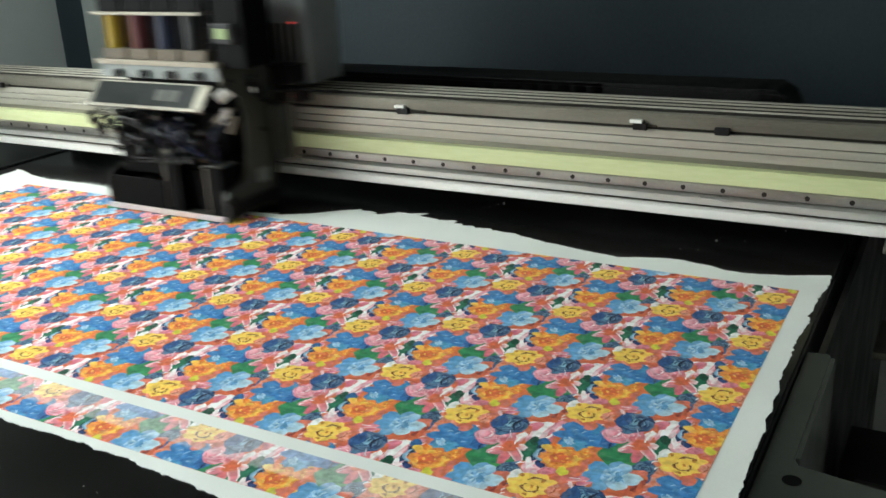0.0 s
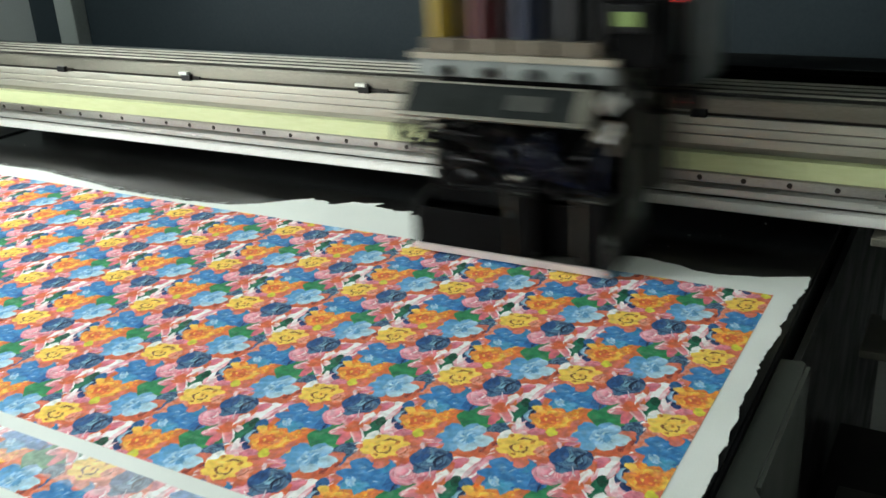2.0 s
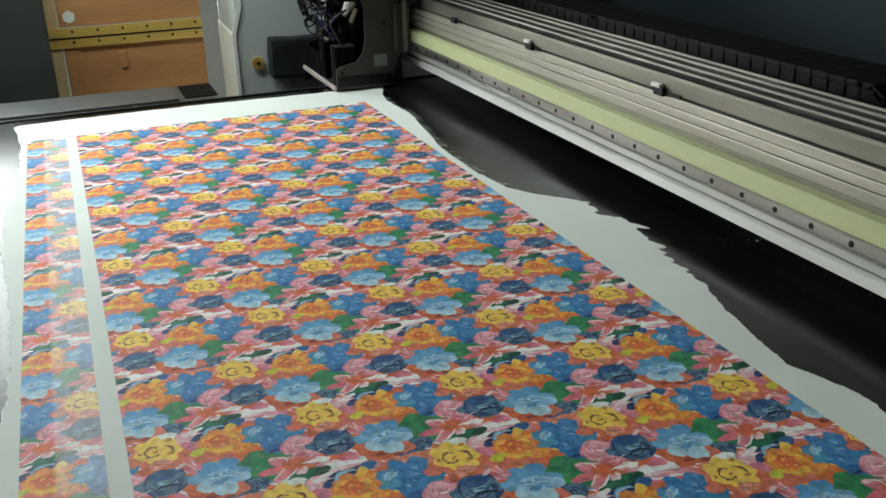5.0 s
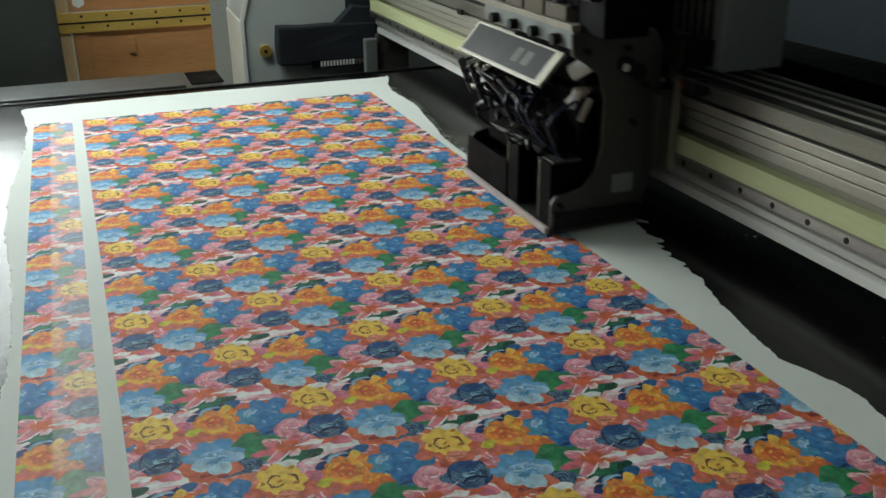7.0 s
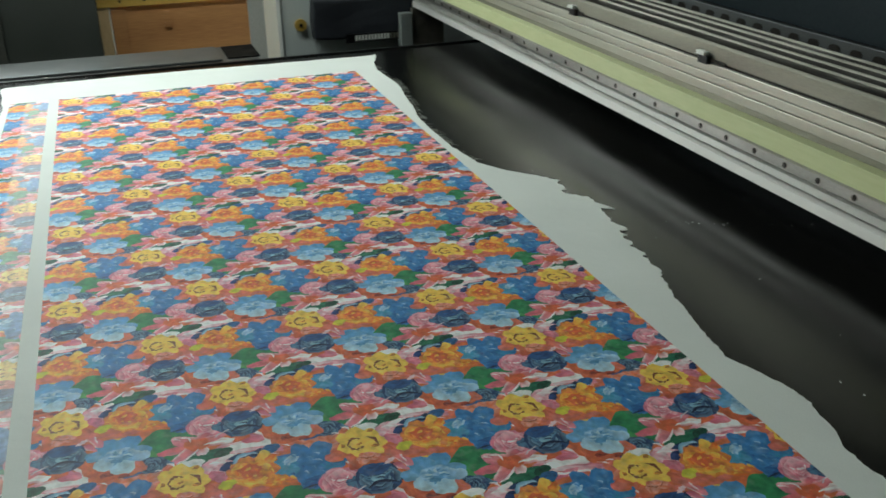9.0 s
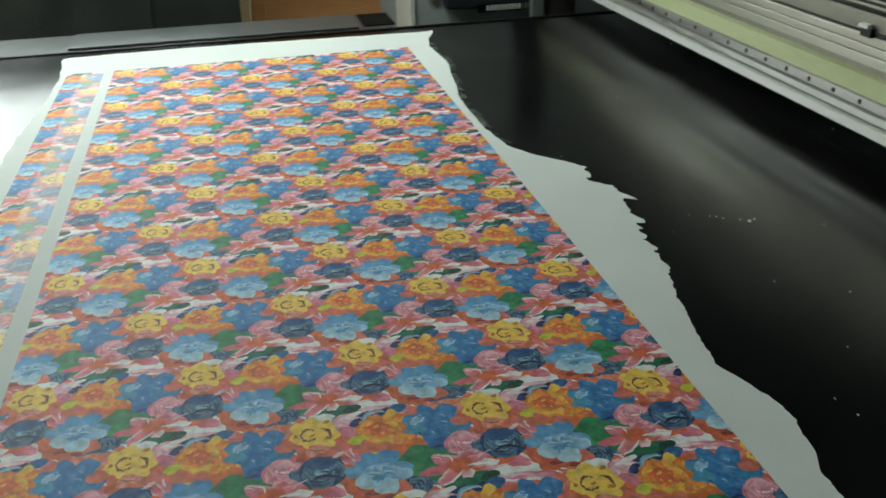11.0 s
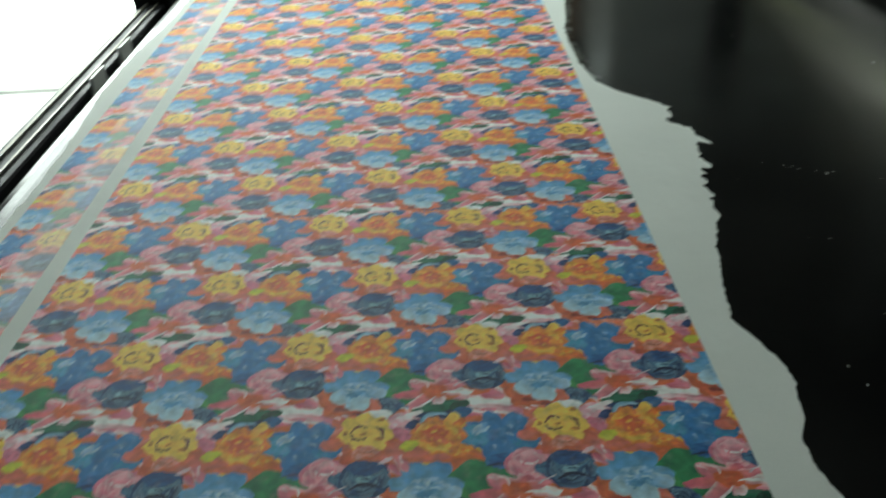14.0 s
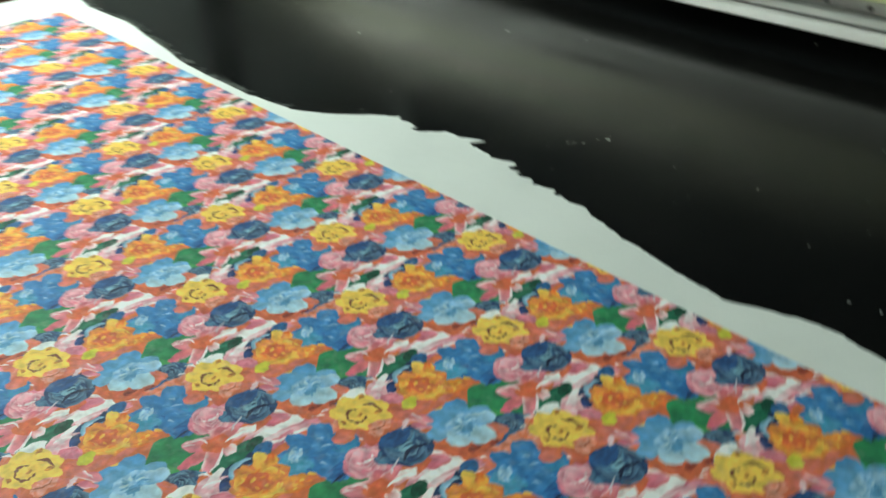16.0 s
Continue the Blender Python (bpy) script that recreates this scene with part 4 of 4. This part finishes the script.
    petal(rep, 71, -40, 76, -11, 6.5, coral, PAPER, PINK, PAPER, 10.1, 0.1)
    petal(rep, 70, -40, 62, -12, 5.0, coral, PINK, rosy, BLUSH, 10.3)
    blob(rep, 71, -42, 9, 10, 0.3, 10.5, (0.66, 0.10, 0.04), ORANGE, 0.4, 4.0, 0.1, 20, 4)
    stroke(rep, 78, -42, 93, -61, 0.08, 2.6, PAPER, BLUSH)
    stroke(rep, 74, -37, 78, -13, 0.12, 3.4, PAPER, PAPER)
    stroke(rep, 66, -46, 55, -60, -0.16, 1.6, PAPER, BLUSH)
    stroke(rep, 72, -46, 73, -40, 0.1, 2.4, (0.6, 0.06, 0.03), ORANGE)
    # navy roses
    blob(rep, 51, -18, 8, 9, 0.2, 11.0, navy, slate, 0.5, 3.5, -0.1, 18, 3)
    petal(rep, 47, 10, 40, 20, 5.5, navy, deep_navy, navy, deep_navy, 11.2)
    rose(rep, 53, -1, 20.5, 0.92, 1.0, deep_navy, (0.03, 0.085, 0.21), (0.26, 0.46, 0.6), 0.95)
    blob(rep, 40, -1, 8, 13, 0.0, 11.4, navy, (0.03, 0.11, 0.3), 0.3, 3.0, 0.1, 22, 3)
    for k in range(3):
        stroke(rep, 50 - 3.4 * k, -12 - k, 50 - 3.4 * k, 9 + 2 * k, -0.38, 3.4, (slate, (0.13, 0.33, 0.5), slate)[k], navy, 9)
    blob(rep, 53, -2, 4.0, 5.0, 0.3, 11.6, slate, (0.3, 0.52, 0.6), 0.4, 3.0, 0.0, 12, 2)
    stroke(rep, 52, -3, 55, 2, 0.4, 1.6, deep_navy, navy)
    stroke(rep, 62, -12, 64, 12, 0.25, 3.4, deep_navy, deep_navy)
    stroke(rep, 67, -27, 58, -13, 0.1, 2.0, (0.5, 0.58, 0.66), BLUSH, 7)
    rose(rep, 87, 67, 12, 1.05, 6.0, deep_navy, (0.03, 0.085, 0.21), (0.24, 0.44, 0.58))
    blob(rep, 93, 52, 5, 9, 0.2, 11.8, navy, BLUE, 0.4, 3.0, 0.0, 16, 3)
    petal(rep, 84, 77, 93, 86, 3.5, navy, slate, deep_navy, slate, 12.0)
    stroke(rep, 90, 80, 99, 88, 0.1, 3.0, PAPER, BLUSH)
    # orange shade and dark spots round the daisy
    blob(rep, 76, 22, 14, 9, 0.3, 12.2, DEEP, ORANGE, 0.25, 3.0, 0.2, 24, 4)
    blob(rep, 86, 38, 11, 22, 0.05, 12.4, DEEP, ORANGE, 0.25, 3.0, 0.1, 28, 4)
    blob(rep, 83, 58, 12, 5, 0.3, 12.6, ORANGE, coral, 0.2, 3.0, 0.1, 18, 3)
    blob(rep, 88, 34, 3.2, 7.0, 0.2, 12.8, maroon, DEEP, 0.4, 3.0, 0.0, 16, 3)
    blob(rep, 94, 46, 2.4, 5.0, 0.2, 12.9, maroon, DEEP, 0.4, 3.0, 0.0, 12, 2)
    # yellow tongue of the orange rose, and the light-blue daisy
    petal(rep, 26, 42, 44, 46, 9, AMBER, SUN, ORANGE, AMBER, 18.0)
    for k, (x, y, w, tip, inner) in enumerate(((64, 70, 11, SKY, (0.24, 0.47, 0.66)), (57, 15, 11, SKY, (0.26, 0.5, 0.68)), (37, 57, 13, (0.07, 0.28, 0.56), SKY), (37, 31, 13, (0.09, 0.31, 0.58), SKY), (80, 25, 11.5, frost, (0.28, 0.5, 0.66)), (92, 47, 12.5, frost, (0.28, 0.5, 0.66)))):
        petal(rep, 63, 42, x, y, w, inner, tip, SKY if k < 4 else PALE_SKY, SKY if k < 4 else frost, 13.0 + k)
    petal(rep, 64, 44, 73, 68, 9, SKY, PALE_SKY, SKY, frost, 13.8)
    blob(rep, 63, 43, 11, 13, 0.2, 14.0, SKY, PALE_SKY, 0.35, 3.5, 0.0, 22, 4)
    for k in range(15):
        a = 2 * math.pi * k / 15 + 0.3 * noise.noise((k * 1.7, 3.0, 0))
        d = 9 + 7 * abs(noise.noise((k * 2.9, 7.0, 0)))
        stroke(rep, 65 + 3 * math.cos(a), 43 + 3 * math.sin(a), 66 + d * math.cos(a), 43 + d * math.sin(a), 0.12, 1.7, ((0.05, 0.2, 0.42), frost, slate)[k % 3], (SKY, frost, SKY)[k % 3], 5)
    blob(rep, 70, 43, 4.0, 6.5, 0.2, 14.3, (0.05, 0.2, 0.42), SKY, 0.5, 4.0, 0.0, 14, 3)
    # pink curls and the blue bud beside the yellow flower
    blob(rep, -7, 27, 14, 13, 0.2, 15.0, PINK, BLUSH, 0.3, 3.0, 0.0, 26, 4)
    blob(rep, 4, 26, 8, 11, 0.1, 15.2, rosy, PINK, 0.3, 3.0, 0.1, 20, 3)
    petal(rep, -12, 24, -20, 40, 5, BLUSH, PAPER, PINK, PAPER, 15.4)
    stroke(rep, -14, 20, 1, 34, 0.3, 3.0, PAPER, BLUSH)
    stroke(rep, -4, 22, 7, 31, 0.25, 2.2, BLUSH, PINK)
    blob(rep, -14, 52, 7, 15, 0.2, 15.6, deep_navy, navy, 0.4, 3.0, 0.1, 22, 3)
    blob(rep, -2, 37, 9.5, 8, 0.2, 15.8, deep_navy, (0.03, 0.07, 0.24), 0.25, 3.0, 0.1, 20, 3)
    stroke(rep, -3, 40, -16, 60, 0.3, 6.0, slate, PALE_SKY, 9)
    stroke(rep, 2, 42, -10, 58, 0.3, 3.0, navy, slate, 8)
    blob(rep, -18, 72, 6, 8, 0.2, 16.0, navy, BLUE, 0.4, 3.0, 0.0, 16, 3)
    # orange and yellow rose
    blob(rep, 27, 47, 11, 24, 0.05, 17.0, coral, ORANGE, 0.25, 3.0, 0.0, 30, 4)
    petal(rep, 22, 52, 34, 84, 9, AMBER, ORANGE, FLAME, ORANGE, 17.2)
    petal(rep, 20, 60, 27, 78, 6, AMBER, (0.86, 0.3, 0.03), SUN, ORANGE, 17.3)
    rep.shape(9, 53, 23, 21, 0.9, lambda a, e=ragged(2.4, 0.2, 9.0): e(a) * lobes(7, 0.18, 0.8, 0.2)(a), lambda q, a: mix(ORANGE, AMBER, 1.3 * dapple(q, a, 2.0, 4.0) - 0.25), 50, 6)
    petal(rep, 6, 60, -17, 67, 8, AMBER, SUN, ORANGE, AMBER, 17.5)
    petal(rep, 2, 66, -9, 74, 6, AMBER, FLAME, SUN, ORANGE, 17.7)
    petal(rep, 12, 44, -7, 46, 9, FLAME, AMBER, ORANGE, SUN, 17.9)
    stroke(rep, 8, 34, 20, 64, -0.26, 8.0, AMBER, SUN, 10)
    stroke(rep, 16, 38, 25, 62, -0.2, 6.0, SUN, AMBER, 9)
    stroke(rep, 2, 58, 16, 68, 0.2, 5.0, SUN, AMBER, 7)
    blob(rep, 7, 50, 9, 9, 0.2, 18.2, (0.7, 0.1, 0.02), ORANGE, 0.35, 3.0, 0.05, 20, 4)
    for k in range(16):
        a, d = 2.4 * k, 5 + 1.05 * k
        stroke(rep, 11 + d * math.cos(a), 53 + d * math.sin(a), 11 + d * math.cos(a + 0.5), 53 + d * math.sin(a + 0.5), 0.2, 2.8, (SUN, FLAME, AMBER, ORANGE)[k % 4], AMBER, 5)
    for k in range(7):
        stroke(rep, 26 + 3 * (k % 3), 56 + 4 * k, 30 + 3 * (k % 2), 60 + 4 * k, 0.2, 2.6, (SUN, FLAME)[k % 2], AMBER, 4)
    # yellow bud, folded petals
    blob(rep, 18, 31, 6.5, 7, 0.2, 19.0, LIME, (0.68, 0.62, 0.05), 0.2, 2.0, 0.0, 20, 3)
    blob(rep, 34, 13, 2.8, 5, 0.3, 19.2, PINK, BLUSH, 0.6, 2.0, 0.3, 16, 3)
    petal(rep, 25, 18, 46, 30, 5.0, coral, PINK, PAPER, rosy, 19.4)
    petal(rep, 38, 17, 50, 24, 4.0, rosy, PINK, BLUSH, coral, 19.6)
    stroke(rep, 24, 19, 40, 26, 0.12, 2.0, PAPER, PINK)
    # yellow flower with a curled heart, orange petals below it
    petal(rep, 18, -8, 36, -18, 8, ORANGE, DEEP, coral, ORANGE, 20.0)
    petal(rep, 10, -16, 15, -36, 9, ORANGE, coral, DEEP, ORANGE, 20.2)
    petal(rep, 14, 8, 28, 24, 8, ORANGE, coral, ORANGE, DEEP, 20.4)
    blob(rep, -17, 3, 8, 14, 0.15, 20.6, PAPER, (0.8, 0.84, 0.82), 0.2, 2.0, 0.0, 26, 3)
    rep.shape(1, -2, 23.5, 20.5, 0.5, lambda a, e=ragged(2.5, 0.07, 4.0): e(a) * lobes(7, 0.16, 0.7)(a), lambda q, a: mix(SUN, AMBER, 0.55 * (1 - q) * dapple(q, a, 3.0, 4.0) + 0.3 * max(0.0, q - 0.8) * 3 * abs(math.sin(3.5 * a)) - 0.05), 56, 7)
    blob(rep, 23, -3, 7, 10, 0.0, 20.8, ORANGE, salmon, 0.35, 4.0, 0.0, 22, 4)
    stroke(rep, 19, -11, 20, 5, -0.35, 2.0, (0.32, 0.07, 0.03), ORANGE, 8)
    stroke(rep, 24, -7, 24, 1, -0.3, 1.6, salmon, ORANGE, 5)
    brown = (0.15, 0.045, 0.02)
    for k in range(8):
        a, b = 2.3 + 0.6 * k, 2.3 + 0.6 * (k + 1.1)
        stroke(rep, 1.5 + 8.2 * math.cos(a), -7 + 6.4 * math.sin(a), 1.5 + 8.2 * math.cos(b), -7 + 6.4 * math.sin(b), -0.12, 2.8 + 0.9 * math.sin(k * 1.3), brown, (0.3, 0.1, 0.04), 4)
    stroke(rep, -5, 4, 8, 10, 0.25, 2.8, brown, (0.3, 0.1, 0.04), 6)
    for x, y, rx, ry in ((9, 8, 2.2, 3.2), (1, -18, 2.4, 2.0), (-13, 9, 2.0, 3.0), (3, -4, 1.4, 2.2)):
        blob(rep, x, y, rx, ry, 0.3, x * 0.7, (0.3, 0.1, 0.03), AMBER, 0.4, 2.0, -0.1, 12, 2)
    # stray pale brush marks
    for x, y, l, a in ((-20, -24, 9, 1.3), (58, -62, 8, 1.1), (24, -22, 4, 0.8)):
        stroke(rep, x, y, x + l * math.cos(a), y + l * math.sin(a), 0.15, 1.8, PAPER, BLUSH, 5)


def clip(poly, axis, limit, keep_below):
    out = []
    for i, (p, c) in enumerate(poly):
        q, d = poly[(i + 1) % len(poly)]
        a, b = p[axis] - limit, q[axis] - limit
        if not keep_below:
            a, b = -a, -b
        if a <= 0:
            out.append((p, c))
        if (a < 0 < b) or (b < 0 < a):
            t = a / (a - b)
            out.append((tuple(m + (k - m) * t for m, k in zip(p, q)), mix(c, d, t)))
    return out


def print_panel(name, y_front, y_back, fade=None, label=""):
    """The repeat laid over one printed rectangle and cut at its borders."""
    rep = Repeat()
    motif(rep)
    # the drawn edges wander a little, as in a painted original
    wander = [(x + 2.0 * noise.noise((x / 7, y / 7, 1.0)) + 1.1 * noise.noise((x / 2.4, y / 2.4, 4.0)), y + 2.0 * noise.noise((x / 7, y / 7, 8.0)) + 1.1 * noise.noise((x / 2.4, y / 2.4, 12.0)), z) for x, y, z in rep.v]
    tv = np.array(wander) * 0.001
    tv[:, 2] = 0.00125 + np.array(rep.v)[:, 2] * 0.0000009
    tc, tf = np.array(rep.c), np.array(rep.f)
    verts, cols, faces, count = [], [], [], 0
    edge_v, edge_c, edge_f = [], [], []
    cells = [(i, j, k) for j in range(-2, 7) for i in range(-8, 3) for k in (0, 1)]
    for n_, (i, j, k) in enumerate(cells):
        ox = -0.2515 + A * i + (A / 2 if k else 0)
        oy = -0.0373 - B * j - (0.0927 if k else 0)
        v = tv + np.array((ox, oy, 0.0))
        if v[:, 0].min() > PX1 or v[:, 0].max() < PX0 or v[:, 1].min() > y_back or v[:, 1].max() < y_front:
            continue
        v[:, 2] += 0.00000002 * n_
        inside = (v[:, 0] <= PX1) & (v[:, 0] >= PX0) & (v[:, 1] <= y_back) & (v[:, 1] >= y_front)
        full = inside[tf].all(1)
        verts.append(v)
        cols.append(tc)
        faces.append(tf[full] + count)
        count += len(v)
        for f in tf[~full]:
            x, y = v[f, 0], v[f, 1]
            if x.min() > PX1 or x.max() < PX0 or y.min() > y_back or y.max() < y_front:
                continue
            poly = [(tuple(v[q]), tuple(tc[q])) for q in f]
            for axis, limit, below in ((0, PX1, True), (0, PX0, False), (1, y_back, True), (1, y_front, False)):
                poly = clip(poly, axis, limit, below) if poly else poly
            if len(poly) > 2:
                edge_f.append(tuple(range(len(edge_v), len(edge_v) + len(poly))))
                edge_v += [p for p, _ in poly]
                edge_c += [c for _, c in poly]
    # the orange ground under the flowers
    edge_f.append(tuple(range(len(edge_v), len(edge_v) + 4)))
    edge_v += [(PX0, y_front, 0.0012), (PX1, y_front, 0.0012), (PX1, y_back, 0.0012), (PX0, y_back, 0.0012)]
    edge_c += [ORANGE] * 4
    allv = np.vstack(verts + [np.array(edge_v)])
    allc = np.vstack(cols + [np.array(edge_c)])
    flist = np.vstack(faces).tolist() + [tuple(q + count for q in f) for f in edge_f]
    me = bpy.data.meshes.new(name)
    me.from_pydata(allv.tolist(), [], flist)
    attr = me.color_attributes.new("ink", "FLOAT_COLOR", "POINT")
    if fade:
        t = np.clip((allv[:, 1:2] - fade) / 0.002, 0, 1) * 0.3
        allc = allc + (np.array(PAPER) - allc) * t
    attr.data.foreach_set("color", np.hstack([allc, np.ones((len(allc), 1))]).ravel())
    me.materials.append(PRINT)
    ob = new(name, me)
    ob.parent = sheet
    return tagged(ob, label, kind="stuff")


PRINT = material("printed_ink", (0.5, 0.5, 0.5), 0.6, 0.0, 0.26)
nt = PRINT.node_tree
b = nt.nodes["Principled BSDF"]
at = nt.nodes.new("ShaderNodeVertexColor")
at.layer_name = "ink"
tc_ = nt.nodes.new("ShaderNodeTexCoord")
blot = nt.nodes.new("ShaderNodeTexNoise")
blot.inputs["Scale"].default_value, blot.inputs["Detail"].default_value = 130, 6
nt.links.new(tc_.outputs["Object"], blot.inputs["Vector"])
val = nt.nodes.new("ShaderNodeMapRange")
val.inputs[1].default_value, val.inputs[2].default_value, val.inputs[3].default_value, val.inputs[4].default_value = 0.3, 0.7, 0.82, 1.36
nt.links.new(blot.outputs["Fac"], val.inputs[0])
hsv = nt.nodes.new("ShaderNodeHueSaturation")
hsv.inputs["Saturation"].default_value = 0.98
nt.links.new(val.outputs[0], hsv.inputs["Value"])
nt.links.new(at.outputs["Color"], hsv.inputs["Color"])
fleck = nt.nodes.new("ShaderNodeTexNoise")
fleck.inputs["Scale"].default_value, fleck.inputs["Detail"].default_value = 95, 5
nt.links.new(tc_.outputs["Object"], fleck.inputs["Vector"])
much = nt.nodes.new("ShaderNodeMapRange")
much.inputs[1].default_value, much.inputs[2].default_value, much.inputs[3].default_value, much.inputs[4].default_value = 0.55, 0.75, 0.0, 0.12
nt.links.new(fleck.outputs["Fac"], much.inputs[0])
pale = nt.nodes.new("ShaderNodeMixRGB")
pale.inputs[2].default_value = (0.8, 0.78, 0.74, 1)
nt.links.new(much.outputs[0], pale.inputs[0])
nt.links.new(hsv.outputs[0], pale.inputs[1])
nt.links.new(pale.outputs[0], b.inputs["Base Color"])
weave = nt.nodes.new("ShaderNodeTexNoise")
weave.inputs["Scale"].default_value = 700
nt.links.new(tc_.outputs["Object"], weave.inputs["Vector"])
bp = nt.nodes.new("ShaderNodeBump")
bp.inputs["Strength"].default_value, bp.inputs["Distance"].default_value = 0.3, 0.0006
nt.links.new(weave.outputs["Fac"], bp.inputs["Height"])
nt.links.new(bp.outputs[0], b.inputs["Normal"])

print_panel("flower_print", FRONT_EDGE, REAR, None, "dense repeat of yellow, blue, pink and orange flowers")
print_panel("flower_print", TEAR + 0.022, STRIP0, STRIP1, "part-printed paler flower strip")

# lint on the belt travels with it
lint = thing("belt_lint", "white lint specks on the belt", "lint", kind="stuff", at=(0, 0, ZB))
bms = []
random.seed(21)
for k in range(100):
    x, y = random.uniform(-1.7, 0.03), random.choice((random.uniform(0.06, 0.75), random.uniform(0.06, 0.75), random.uniform(-0.95, -0.74)))
    if y > 0 and y < table(REAR_TEAR, x) + 0.01:
        continue
    r = random.uniform(0.0002, 0.0006)
    l = r * random.choice((1, 1, 2, 5))
    bms.append(box(x - l, x + l, y - r, y + r, 0.0002, 0.0002 + r * 0.7))
for k in range(12):
    q = random.random()
    x, y = -0.585 + 0.09 * q + random.uniform(-0.004, 0.004), 0.16 + 0.19 * q
    r = random.uniform(0.0002, 0.00045)
    bms.append(box(x - r, x + r, y - r * 1.5, y + r * 1.5, 0.0002, 0.0002 + r))
tagged(part("specks", merged(*bms), CLOTH, lint), kind="stuff")


# ---- motion ----
FEED = [(0.0, 0.0), (1.2, 0.0), (1.8, -0.027), (7.2, -0.029), (7.7, -0.036), (8.0, -0.056), (8.5, -0.1015), (9.0, -0.146), (11.3, -0.359), (12.3, -0.455), (12.7, -0.477), (16.0, -0.477)]
STROKE = [(0.0, -1.25), (0.2, -1.50), (0.4, -1.74), (0.6, -1.95), (0.85, -2.04), (1.1, -1.94), (1.3, -1.66), (1.5, -1.315), (1.6, -1.15), (1.9, -0.655), (2.2, -0.155), (2.35, 0.06), (2.55, 0.24), (2.75, 0.26), (2.95, 0.10),
          (3.1, -0.11), (3.5, -0.735), (4.0, -1.585), (4.2, -1.86), (4.4, -1.97), (4.6, -1.985), (5.1, -1.985), (5.4, -1.86), (6.8, -1.06), (7.0, -0.945), (7.4, -0.72), (8.0, -0.38), (8.5, -0.10), (9.0, 0.15), (9.4, 0.25), (16.0, 0.25)]


def motions():
    walk(sheet, [(t, pose(0, y, ZB)) for t, y in FEED])
    walk(lint, [(t, pose(0, y, ZB)) for t, y in FEED])
    walk(carriage, [(t, pose(x, 0, 0)) for t, x in STROKE])
    walk(chain_a, [(t, pose(x, 0, 0)) for t, x in STROKE])
    walk(chain_b, [(t, pose(x / 2 + 0.52, 0, 0)) for t, x in STROKE])


motions()
